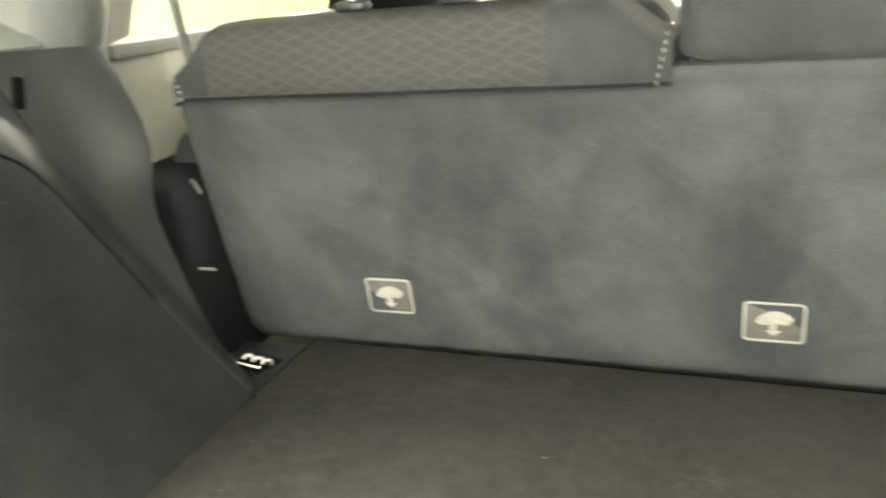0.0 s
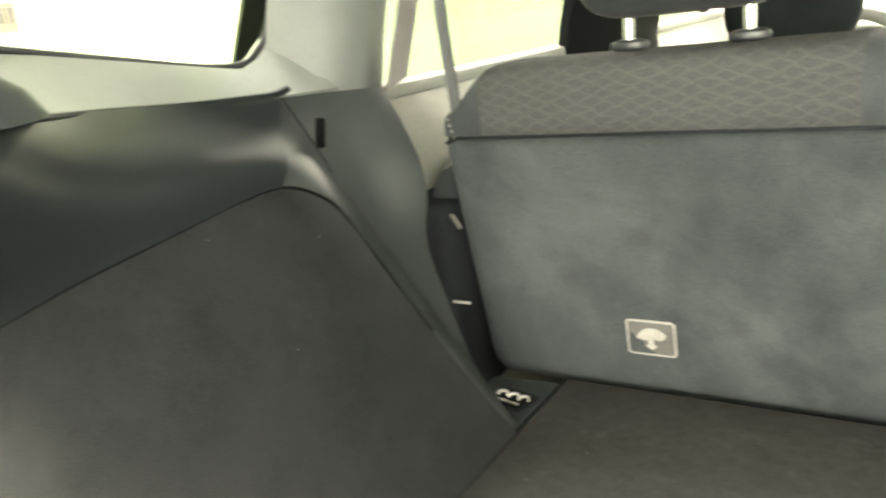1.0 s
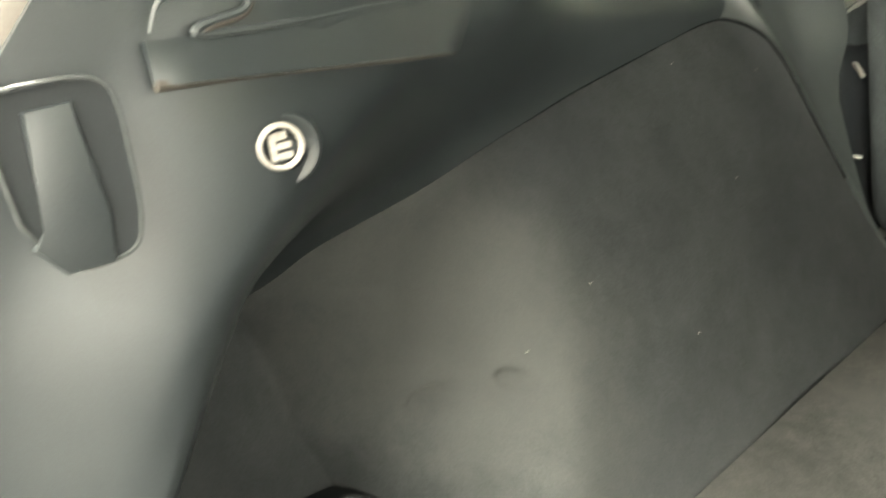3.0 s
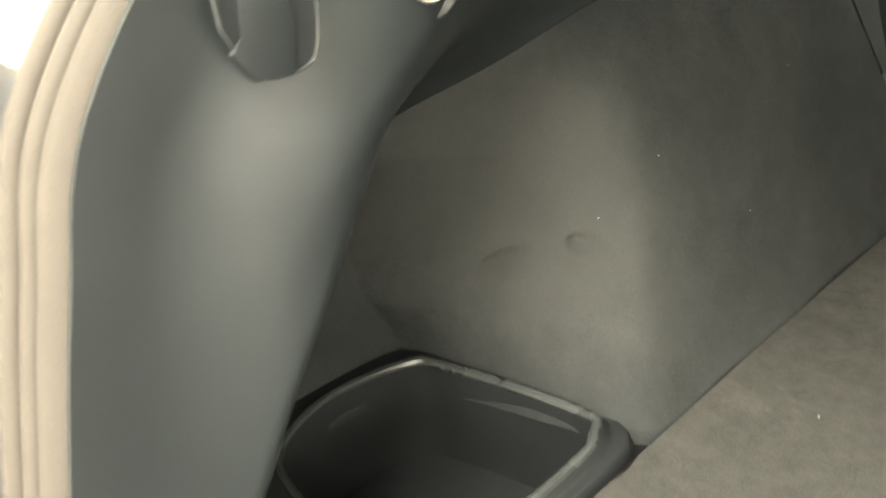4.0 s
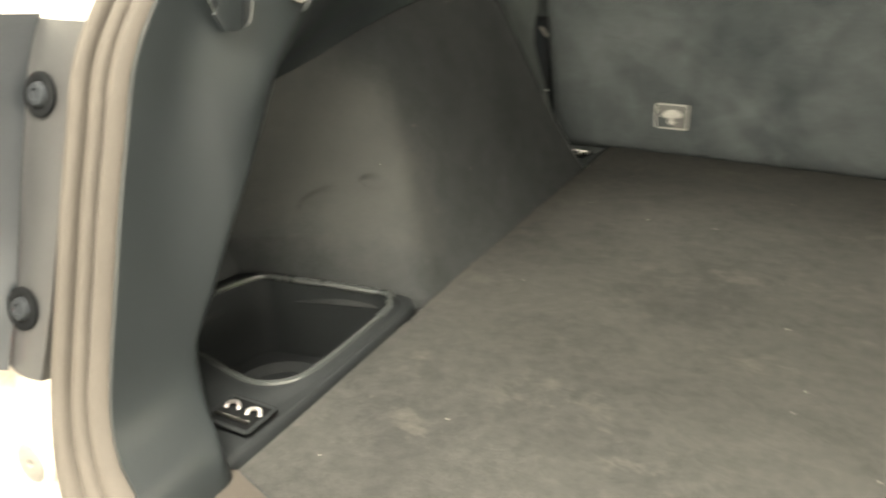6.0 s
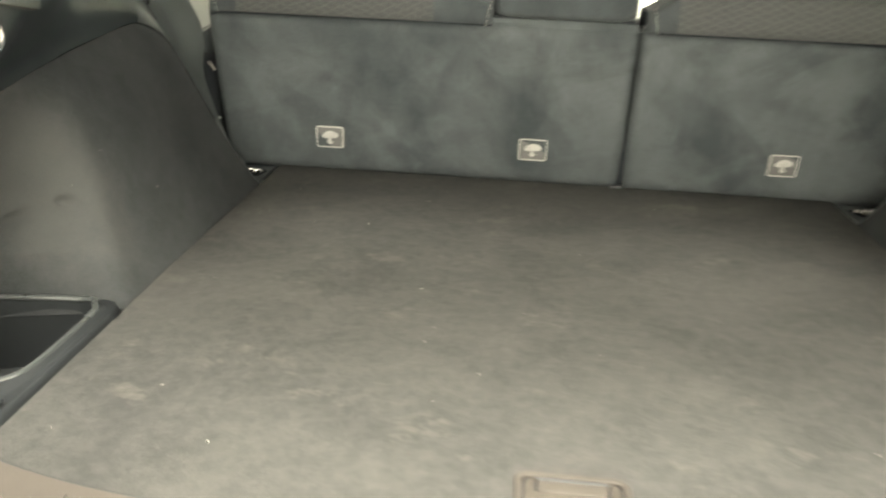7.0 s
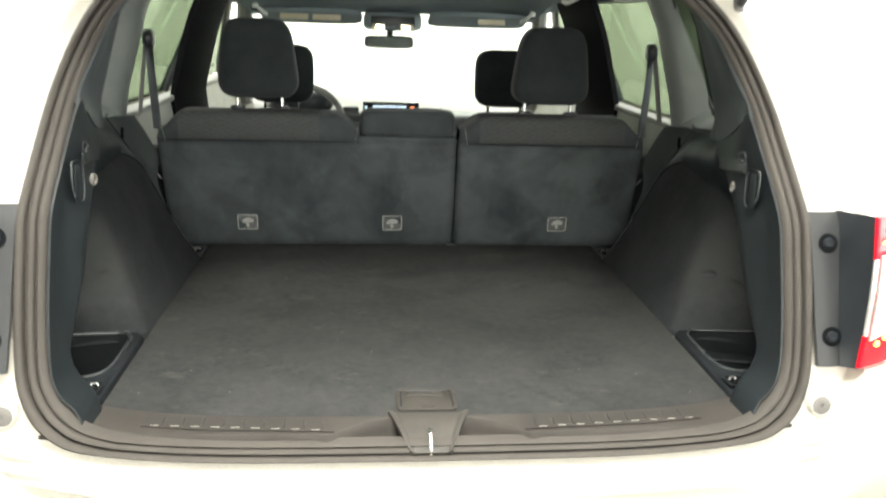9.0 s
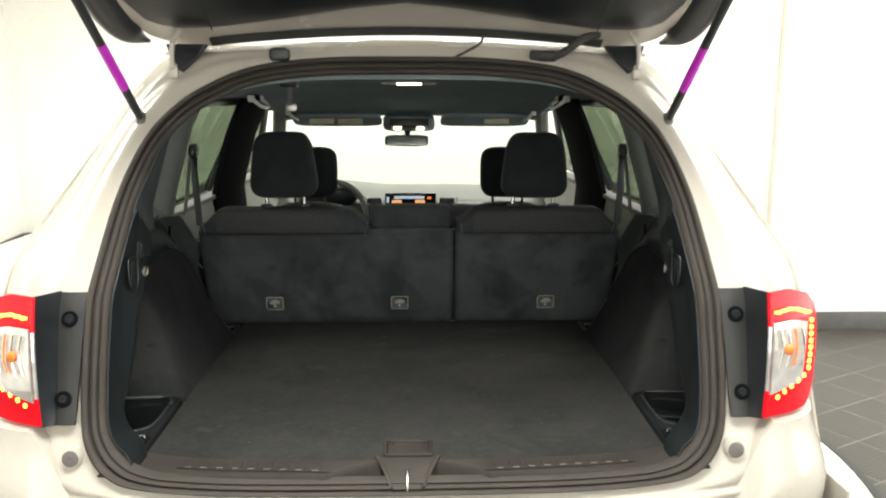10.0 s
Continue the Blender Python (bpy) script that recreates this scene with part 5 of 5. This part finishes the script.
for x, seat in ((-0.488, ls), (-0.040, ls), (0.490, rs)):
    m = frame_at((x, 1.0185, 0.870), (1, 0, 0), (0, -0.144, 1))
    bd = part("tether_badge", slab(round_rect(0.060, 0.048, 0.005, 3), 0.0025, m, 0.0008), M_BADGE, seat, "grey child-seat anchor flap with a pale symbol")
    part("badge_frame", ring_slab(round_rect(0.062, 0.050, 0.006, 3), 0.0030, 0.0035, m), M_BADGEMARK, bd, "pale frame")
    im = m @ Matrix.Translation((0, 0, 0.0022))
    blob = [(-0.018, 0.0), (-0.012, 0.009), (-0.002, 0.014), (0.010, 0.013), (0.019, 0.005), (0.012, -0.002), (0.004, -0.001), (-0.008, -0.003)]
    part("symbol", slab([(p.x, p.y) for p in spline([(a, b, 0) for a, b in blob], 26, True)], 0.0012, im), M_BADGEMARK, bd, "pale moulded symbol")
    part("symbol_stem", slab([(-0.004, -0.002), (0.003, -0.002), (0.003, -0.010), (0.008, -0.010), (0.0, -0.017), (-0.008, -0.010), (-0.004, -0.010)], 0.0012, im), M_BADGEMARK, bd)


def headrest(x, y, z0, name, label, group, w=0.240, h=0.232, d=0.105, post=0.066, post_z=1.20):
    h_ = thing(name, label, "headrest", group, at=(x, y, post_z))

    def shape(p):
        t = (p.z / h + 0.5)
        k = 1 - 0.24 * max(0.0, t - 0.15) - 0.05 * smooth((t - 0.72) / 0.28) - 0.04 * smooth((0.25 - t) / 0.25)
        return Vector((p.x * k, p.y * (1 - 0.2 * t) - 0.02 * t, p.z))
    part("pad", cushion(w, d, h, (x, y, z0 + h / 2), 5.5, 22, shape=shape), M_DARKCLOTH, h_)
    for dx in (-post, post):
        part("post", tube([(x + dx, y, post_z - 0.02), (x + dx, y, z0 + 0.03)], 0.0065, 10), M_CHROME, h_, "chrome post")
        part("collar", cushion(0.044, 0.028, 0.014, (x + dx, y, post_z + 0.014), 3, 8), M_BLACK, h_, "black collar")
    return h_


headrest(-0.443, 1.050, 1.250, "headrest", "black cloth head restraint on chrome posts", "rear headrests", post=0.066, post_z=1.206)
headrest(0.442, 1.050, 1.248, "headrest", "black cloth head restraint on chrome posts", "rear headrests", post=0.073, post_z=1.206)

# seat cushion and floor pan below the seats
bench = thing("rear_bench", "dark cloth rear bench cushion", "rear seat", at=(0, 1.4, 0.45))
part("bench_cushion", cushion(1.46, 0.56, 0.22, (0, 1.42, 0.66), 6, 16), M_CLOTH, bench)
part("bench_base", rbox(1.44, 0.50, 0.24, (0, 1.38, 0.50), 0.03), M_BLACK, bench)
solo("floor_pan", rbox(1.72, 1.14, 0.03, (0, 0.42, 0.668), 0.005), M_BLACK, "black boot floor pan under the carpet", "floor", kind="structure")
solo("pan_step", rbox(1.72, 0.03, 0.32, (0, 1.03, 0.52), 0.005), M_BLACK, "black step in the floor pan", "floor", kind="structure")

# ---- front seats ----
for x in (-0.475, 0.455):
    fs = thing("front_seat", "dark cloth front seat with a tall headrest", "front seat", "front seats", at=(x, 2.0, 0.5))
    part("backrest", cushion(0.50, 0.16, 0.62, (x, 1.98, 0.81), 4.5, 18, Matrix.Rotation(radians(8), 4, "X"), lambda p: Vector((p.x * (1 - 0.25 * smooth((p.z - 0.10) / 0.21)), p.y, p.z))), M_DARKCLOTH, fs)
    part("cushion", cushion(0.52, 0.50, 0.16, (x, 2.28, 0.52), 4.5, 14), M_DARKCLOTH, fs)
    part("head_pad", cushion(0.262, 0.10, 0.235, (x, 1.94, 1.262), 4.5, 18), M_DARKCLOTH, fs)
    for dx in (-0.07, 0.07):
        part("post", tube([(x + dx, 1.95, 1.06), (x + dx, 1.945, 1.18)], 0.006, 8), M_CHROME, fs)

# ---- dashboard ----
dash = thing("dashboard", "pale grey dashboard with a display standing on it", "dashboard", at=(0, 2.85, 0.6))


def dash_top(u, v):
    x = (u - 0.5) * 2
    th = v * math.pi * 0.55
    return Vector((x * 0.80, 3.22 - 0.62 * math.sin(th * 0.9), 1.075 - 0.05 * abs(x) ** 4 - 0.26 * (1 - math.cos(th)) + 0.03 * math.exp(-((x + 0.57) / 0.25) ** 2)))


part("top_pad", sheet(dash_top, 40, 20, 0.02), M_DASH, dash)
part("fascia", cushion(1.52, 0.26, 0.34, (0, 2.74, 0.86), 6, 18), M_PLASTIC2, dash)
sc = part("display", rbox(0.285, 0.018, 0.105, (-0.008, 2.66, 1.030), 0.006), M_SCREEN, dash, "black display panel")
part("display_bar", rbox(0.17, 0.003, 0.012, (-0.015, 2.650, 1.058), 0.001), M_SCREENLIT, sc)
part("display_mark", rbox(0.022, 0.003, 0.012, (0.098, 2.650, 1.055), 0.001), M_SCREENRED, sc)
part("display_mark", rbox(0.012, 0.003, 0.030, (-0.135, 2.650, 1.045), 0.001), M_SCREENLIT, sc)
for dx in (-0.085, 0.045):
    part("display_picture", rbox(0.055, 0.003, 0.028, (dx, 2.650, 1.030), 0.008), M_SCREENORANGE, sc)
for s in (-1, 1):
    part("air_vent", rbox(0.085, 0.02, 0.075, (-0.008 + s * 0.205, 2.67, 1.018), 0.01), M_BLACK, dash, "black air vent")
    part("vent_trim", tube([(-0.008 + s * 0.262, 2.655, 0.985), (-0.008 + s * 0.255, 2.655, 1.06)], 0.004, 8), M_SILVER, dash)
part("binnacle", cushion(0.34, 0.20, 0.13, (-0.47, 2.68, 1.075), 3, 14), M_BLACK, dash)

wheel = thing("steering_wheel", "black leather steering wheel with a rim coloured as lit", "steering wheel", at=(-0.46, 2.36, 0.98))
wm = frame_at((-0.428, 2.36, 0.998), (1, 0, 0), (0, 0.42, 1))
# rim in pale grey: the windscreen's light is put into its colour
part("rim", tube([wm @ Vector((0.188 * math.cos(a), 0.188 * math.sin(a), 0)) for a in [2 * math.pi * k / 40 for k in range(41)]], 0.016, 10, False), M_DASH, wheel)
part("hub", cushion(0.17, 0.13, 0.05, (0, 0, 0), 3, 10, None, lambda p: wm @ p), M_BLACK, wheel)
for a in (200, 340, 270):
    part("spoke", tube([wm @ Vector((0.05 * math.cos(radians(a)), 0.05 * math.sin(radians(a)), 0)), wm @ Vector((0.185 * math.cos(radians(a)), 0.185 * math.sin(radians(a)), 0))], 0.016, 8, True, flat=0.5), M_SILVER, wheel)

# ---- roof lining and what hangs from it ----


def liner(u, v):
    x = (u - 0.5) * 2
    y = 0.47 + 2.0 * v
    zc = lerp(y, (0.45, 0.7, 1.5, 2.1, 2.47), (1.655, 1.672, 1.675, 1.625, 1.525))
    ze = lerp(y, (0.45, 0.7, 1.5, 2.1, 2.47), (1.58, 1.605, 1.61, 1.575, 1.50))
    return Vector((x * lerp(y, (0.45, 1.0, 2.47), (0.57, 0.665, 0.66)), y, ze + (zc - ze) * (1 - abs(x) ** 4)))


solo("headliner", sheet(liner, 32, 24, 0.012), M_HEADLINER, "grey-green felt roof lining", "ceiling", kind="structure")
for s in (-1, 1):
    def cant(u, v, s=s):
        y = 0.50 + 1.95 * u
        p = liner(0.5 + s * 0.5, (y - 0.47) / 2.0)
        q = Vector((s * (side_x(1.60) - 0.02), y, 1.585 - 0.04 * smooth((y - 1.9) / 0.5)))
        return p.lerp(q, v) + Vector((0, 0, 0.012 * math.sin(math.pi * v)))
    solo("roof_side_trim", sheet(cant, 20, 6, 0.006), M_HEADLINER, "felt-covered trim along the roof edge", "trim", "roof edge trims", kind="structure")
    for y, z, x in ((1.40, 1.592, 0.600), (2.36, 1.525, 0.615)):
        gh = thing("grab_handle", "grey roof grab handle with bright ends", "grab handle", "roof grab handles", at=(s * x, y, z))
        pts = spline([(s * (x + 0.004), y - 0.090, z + 0.006), (s * (x - 0.030), y - 0.080, z - 0.022), (s * (x - 0.036), y, z - 0.030), (s * (x - 0.030), y + 0.080, z - 0.022), (s * (x + 0.004), y + 0.090, z + 0.006)], 24)
        part("grip", tube(pts, 0.0075, 8), M_HANDLE, gh, "bright grip")
        part("base_plate", rbox(0.024, 0.15, 0.036, (s * (x + 0.010), y, z + 0.002), 0.008), M_VOID, gh)
        for k in (-1, 1):
            part("foot", rbox(0.026, 0.022, 0.026, (s * (x + 0.002), y + k * 0.090, z + 0.004), 0.006), M_HANDLE, gh)
    v = thing("sun_visor", "grey sun visor folded up with a cream label", "sun visor", "sun visors", at=(s * 0.38, 2.42, 1.48))
    part("flap", cushion(0.46, 0.17, 0.024, (s * 0.38, 2.38, 1.492), 5, 14, Matrix.Rotation(radians(-18), 4, "X")), M_HEADLINER, v)
    for dx in ((-0.072, 0.072) if s < 0 else (0.055,)):
        lm = frame_at((s * 0.38 + dx, 2.298, 1.487), (1, 0, 0), (0, 0.45, 1))
        part("label", slab(round_rect(0.125, 0.026, 0.002, 2), 0.002, lm), M_LABEL, v, "cream warning label")

dome = thing("dome_light", "lit oblong roof lamp", "roof lamp", at=(-0.004, 1.46, 1.665))
part("housing", rbox(0.235, 0.075, 0.014, (-0.004, 1.46, 1.664), 0.006), M_HEADLINER, dome)
part("lens", rbox(0.10, 0.045, 0.010, (-0.004, 1.452, 1.655), 0.004), M_DOME, dome, "glowing warm lens")
for s in (-1, 1):
    part("end_lens", rbox(0.05, 0.045, 0.008, (-0.004 + s * 0.082, 1.452, 1.656), 0.003), M_LABEL, dome)
con = thing("overhead_console", "grey roof console with two lit map lamps", "roof console", at=(-0.01, 2.44, 1.50))
part("body", cushion(0.27, 0.20, 0.085, (-0.012, 2.44, 1.478), 5, 14), M_HEADLINER, con)
part("face", rbox(0.20, 0.006, 0.045, (-0.012, 2.342, 1.478), 0.003), M_PLASTIC, con)
for dx in (-0.064, 0.064):
    part("map_bezel", rbox(0.062, 0.02, 0.030, (-0.012 + dx, 2.345, 1.452), 0.006), M_LABEL, con, "pale map lamp bezel")
    part("map_lamp", rbox(0.040, 0.01, 0.018, (-0.012 + dx * 0.92, 2.338, 1.452), 0.004), M_DOME, con, "glowing map lamp")
mir = thing("rear_view_mirror", "black-framed rear-view mirror on a stalk", "mirror", at=(-0.025, 2.46, 1.42))
part("stalk", tube([(-0.020, 2.50, 1.47), (-0.022, 2.47, 1.41)], 0.016, 8), M_BLACK, mir)
part("shell", cushion(0.232, 0.035, 0.060, (-0.026, 2.455, 1.384), 5, 14), M_BLACK, mir)
part("glass", slab(round_rect(0.212, 0.044, 0.014, 4), 0.002, frame_at((-0.026, 2.4345, 1.384), (1, 0, 0), (0, 0.10, 1))), M_MIRROR, mir, "mirror glass")

# belt of the middle seat, hanging from the roof
mb = thing("ceiling_belt", "black roof-mounted belt outlet with a short webbing", "seat belt", at=(-0.41, 1.0, 1.65))
part("outlet", cushion(0.065, 0.10, 0.035, (-0.408, 1.0, 1.648), 4, 10), M_BLACK, mb)
part("webbing", rbox(0.014, 0.003, 0.075, (-0.405, 0.98, 1.605), 0.001), M_BELT, mb)
part("tongue", cushion(0.040, 0.012, 0.030, (-0.402, 0.98, 1.565), 4, 8), M_STEEL, mb, "steel belt tongue")

for s in (-1, 1):
    sb = thing("seat_belt", "dark webbing seat belt on a black shoulder guide", "seat belt", "rear seat belts", at=(s * 0.76, 1.04, 1.40))
    part("guide", cushion(0.030, 0.065, 0.055, (s * 0.760, 1.055, 1.413), 3, 10), M_BLACK, sb)
    part("guide_bolt", cushion(0.02, 0.03, 0.03, (s * 0.752, 1.04, 1.415), 2.2, 8), M_PLASTIC2, sb)

    def web(u, v, s=s):
        p = spline([(s * 0.757, 1.045, 1.395), (s * 0.751, 1.038, 1.27), (s * 0.748, 1.045, 1.15)], 17)[int(round(u * 16))]
        return p + Vector((0.028 * (v - 0.5), 0.020 * (v - 0.5) * s, 0))
    part("webbing", sheet(web, 16, 3, 0.0018), M_CLOTH, sb, "dark running webbing")

    def web2(u, v, s=s):
        p = Vector((s * 0.765, 1.035, 1.405)).lerp(Vector((s * 0.770, 0.945, 1.205)), u)
        return p + Vector((0, 0.046 * (v - 0.5), 0.01 * (v - 0.5)))
    part("lower_webbing", sheet(web2, 8, 3, 0.0018), M_BELT, sb)
    # things in the gap between the seat and the door
    gap = ls if s < 0 else rs
    # black block added to keep the gap beside the seat dark
    part("gap_block", cushion(0.165, 0.22, 0.31, (s * 0.826, 1.080, 0.885), 7, 12), M_MATTBLACK, gap)
    part("catch", tube(spline([(s * 0.735, 1.0, 1.005), (s * 0.75, 1.005, 1.02), (s * 0.765, 1.02, 1.005)], 10), 0.0032, 8), M_STOP, gap, "dull grey catch")
    part("tag", rbox(0.030, 0.003, 0.004, (s * 0.738, 0.985, 0.905), 0.001), M_SILVER, gap)
    part("bolster", cushion(0.055, 0.22, 0.24, (s * 0.782, 1.13, 0.965), 3.2, 14), M_CLOTH, gap, "dark side bolster")
    part("bolster_trim", tube(spline([(s * 0.800, 1.045, 1.030), (s * 0.790, 1.055, 1.065), (s * 0.775, 1.08, 1.086), (s * 0.760, 1.11, 1.092)], 12), 0.0035, 8), M_DASH, gap, "pale edge strip")

# ---- open tailgate overhead ----
gate = thing("tailgate", "open white tailgate with black inner lining", "tailgate", at=(0, 0.42, 1.75))


def gate_pt(x, d, h):
    """A place on the raised tailgate: across, along it from the hinge, and below its skin."""
    y0, z0 = 0.470, 1.762
    c, sn = math.cos(radians(152)), math.sin(radians(152))
    return Vector((x, y0 + d * c - h * sn * 0.4, z0 + d * sn - h))


def gate_skin(u, v):
    x = (u - 0.5) * 2
    d = -0.02 + 1.10 * v
    w = lerp(v, (0, 0.12, 0.4, 0.62, 1), (0.600, 0.66, 0.72, 0.80, 0.70))
    return gate_pt(x * w, d, -0.05 + 0.05 * abs(x) ** 4)


part("skin", sheet(gate_skin, 24, 18, 0.01), M_PAINT, gate)


def gate_inner(u, v):
    x = (u - 0.5) * 2
    w = lerp(v, (0, 0.15, 1), (0.685, 0.708, 0.735))
    d0 = 0.014 - 0.062 * min(1.0, abs(x * w) / 0.55) ** 2 + 0.045 * smooth((abs(x) - 0.90) / 0.10)
    return gate_pt(x * w, d0 + 0.27 * v, 0.008 * math.sin(math.pi * v))


part("inner_frame", sheet(gate_inner, 40, 8, 0.006), M_PAINT, gate, "white inner frame of the tailgate")


def gate_slot(u, v):
    x = (u - 0.5) * 2 * 0.535
    return gate_pt(x, 0.030 - 0.060 * (x / 0.55) ** 2 + 0.036 * v, 0.014)


part("frame_recess", sheet(gate_slot, 30, 2, 0.004), M_PLASTIC2, gate, "dark recess along the gate's upper edge")


def gate_lining(u, v):
    x = (u - 0.5) * 2 * 0.70
    d0 = lerp(abs(x), (0, 0.14, 0.374, 0.50, 0.58, 0.635, 0.675, 0.70), (0.190, 0.165, 0.105, 0.078, 0.072, 0.082, 0.112, 0.19))
    return gate_pt(x, d0 + (1.02 - d0) * v, 0.018 + 0.020 * smooth(v / 0.06) * (1 - (abs(x) / 0.70) ** 8))


ln = part("lining", sheet(gate_lining, 48, 26, 0.006), M_BLACK, gate, "black plastic inner lining")
for x in (-0.505, 0.498):
    part("lining_joint", tube([gate_pt(x, 0.10 + 0.1 * k, 0.0445) for k in range(9)], 0.0016, 6), M_TYRE, ln)
for s in (-1, 1):
    fp = spline([gate_pt(s * 0.700, -0.012, 0.012), gate_pt(s * 0.735, 0.025, 0.012), gate_pt(s * 0.762, 0.10, 0.010), gate_pt(s * 0.770, 0.28, 0.0), gate_pt(s * 0.79, 0.55, -0.01)], 24)
    part("corner_spoiler", tube(fp, 0.04, 14, radii=[0.008 + 0.038 * smooth(i / 8) for i in range(24)], flat=0.7), M_BLACK, gate, "black side fairing of the rear window")
    hg = part("hinge", tube(spline([(s * 0.618, 0.395, 1.668), (s * 0.620, 0.400, 1.705), (s * 0.615, 0.405, 1.745), (s * 0.605, 0.44, 1.775)], 12), 0.010, 8, True, flat=0.7), M_PAINT, gate, "white painted hinge arm")
    part("hinge_foot", rbox(0.024, 0.02, 0.040, (s * 0.618, 0.404, 1.662), 0.006), M_PAINT, hg)
    wedge = slab([(-0.055, 0.030), (0.055, 0.030), (0.030, -0.035), (0.005, -0.05), (-0.03, -0.01)] if s > 0 else [(0.055, 0.030), (-0.055, 0.030), (-0.030, -0.035), (-0.005, -0.05), (0.03, -0.01)], 0.012, frame_at((s * 0.588, 0.425, 1.703), (1, 0, 0), (0, 0.5, 1)), 0.004)
    part("hinge_pocket", wedge, M_BLACK, gate, "black hinge pocket")

for s in (-1, 1):
    st = thing("gas_strut", "black gas strut with a magenta sticker", "gas strut", "tailgate struts", at=(s * 0.70, 0.387, 1.53))
    a, b = Vector((s * 0.684, 0.335, 1.528)), Vector((s * 0.722, -0.32, 2.085))
    part("tube", tube([a.lerp(b, 0.02), a.lerp(b, 0.60)], 0.0105, 12), M_PLASTIC2, st)
    part("rod", tube([a.lerp(b, 0.58), a.lerp(b, 0.98)], 0.005, 10), M_STEEL, st)
    part("sticker", tube([a.lerp(b, 0.155), a.lerp(b, 0.33)], 0.0113, 12, False), M_PURPLE, st, "magenta sticker")
    part("ball_mount", cushion(0.028, 0.040, 0.085, (s * 0.684, 0.328, 1.515), 3, 10), M_STOP, st, "grey mounting plate")

# cables and stops along the upper rim
gr = thing("cable_grommet", "black corrugated cable grommet between body and tailgate", "cable", at=(0.38, 0.45, 1.70))
gpts = spline([(0.335, 0.452, 1.708), (0.375, 0.440, 1.706), (0.410, 0.432, 1.710), (0.440, 0.425, 1.728), (0.475, 0.430, 1.752), (0.520, 0.440, 1.766)], 40)
part("sleeve", tube(gpts, 0.011, 10, radii=[0.016 if i < 14 else (0.0125 if i % 3 == 0 and i < 30 else 0.0105) for i in range(40)]), M_TYRE, gr)
solo("thin_cable", tube(spline([(0.125, 0.452, 1.702), (0.155, 0.44, 1.716), (0.190, 0.435, 1.735), (0.203, 0.44, 1.752), (0.202, 0.46, 1.770)], 20), 0.0035, 8), M_TYRE, "thin black cable to the tailgate", "cable")
for x in (-0.345,):
    solo("roof_stop", cushion(0.055, 0.022, 0.036, (x, 0.440, 1.708), 4, 12), M_BLACK, "black rubber stop on the upper rim", "rubber stop")

# ---- lint on the carpets ----
lint = bmesh.new()
random.seed(5)
for y, z in ((0.576, 1.116), (0.702, 1.083), (0.397, 0.984), (0.33, 0.95), (0.50, 0.90), (0.62, 1.00)):
    x = -carpet_x(y, z) + 0.004
    a = random.uniform(0, 3.1)
    rbox(0.0006, 0.0030 if z < 1 else 0.0016, 0.0006, (x, y, z), 0.0002, 1, Matrix.Rotation(a, 4, "X"), lint)
for k in range(26):
    x, y = random.uniform(-0.55, 0.55), random.uniform(-0.06, 0.9)
    rbox(random.uniform(0.001, 0.004), 0.0009, 0.0008, (x, y, FLOOR_Z + 0.0012), 0.0003, 1, Matrix.Rotation(random.uniform(0, 3.1), 4, "Z"), lint)
solo("carpet_lint", lint, M_PADMARK, "pale lint specks lying on the dark carpet", "lint", kind="stuff")

# ---- turntable and tiled floor ----
TC, TR = Vector((0.0, 1.62)), 1.955
solo("turntable", lathe([(0.0, 0.008), (TR - 0.03, 0.008), (TR - 0.02, 0.006), (TR - 0.02, 0.0)], 96, Matrix.Translation((TC.x, TC.y, 0))), M_DISC, "cream round turntable set in the floor", "turntable", kind="structure")
solo("turntable_ring", lathe([(TR - 0.022, 0.001), (TR - 0.02, 0.010), (TR + 0.012, 0.010), (TR + 0.018, 0.001)], 96, Matrix.Translation((TC.x, TC.y, 0))), M_BLACK, "dark ring round the turntable", "trim", kind="structure")
solo("platform", rbox(1.7, 4.2, 0.138, (-3.42, 5.05, 0.069), 0.01), M_WALL, "low white display platform along the wall", "platform", kind="structure")
ground = solo("floor", slab([(-4.7, -5.8), (6.5, -5.8), (6.5, 7.5), (-4.7, 7.5)], 0.1, Matrix.Translation((0, 0, -0.0995))), M_JOINT, "grey interlocking tile floor of the showroom", "floor", kind="structure")

TILE, ANG = 0.30, radians(28)
tile_bm = slab(round_rect(TILE - 0.007, TILE - 0.007, 0.004, 1), 0.006, None, 0.0015, 1)
finish(tile_bm)
tile_me = bpy.data.meshes.new("tile")
tile_bm.to_mesh(tile_me)
tile_bm.free()
tile_me.materials.append(M_TILE)
rot = Matrix.Rotation(ANG, 4, "Z")
rest = bmesh.new()
count = 0
for i in range(-40, 41):
    for j in range(-40, 41):
        c = rot @ Vector((i * TILE + 0.11, j * TILE + 0.05, 0))
        if not (-4.6 < c.x < 6.4 and -5.7 < c.y < 7.4) or (c.xy - TC).length < TR - 0.15:
            continue
        seen = (-3.9 < c.x < -1.7 and -0.9 < c.y < 1.6) or (1.7 < c.x < 4.2 and 0.8 < c.y < 3.7)
        m = Matrix.Translation((c.x, c.y, -0.0045)) @ rot
        if seen and count < 290:
            t = new("tile", tile_me)
            t.parent = ground
            t.matrix_world = m
            count += 1
        else:
            h = (TILE - 0.007) / 2
            vs = [rest.verts.new(m @ Vector((a * h, b * h, 0.006))) for a, b in ((-1, -1), (1, -1), (1, 1), (-1, 1))]
            rest.faces.new(vs)
rt = part("tile_field", rest, M_TILE, ground)
tagged(rt, kind="stuff")
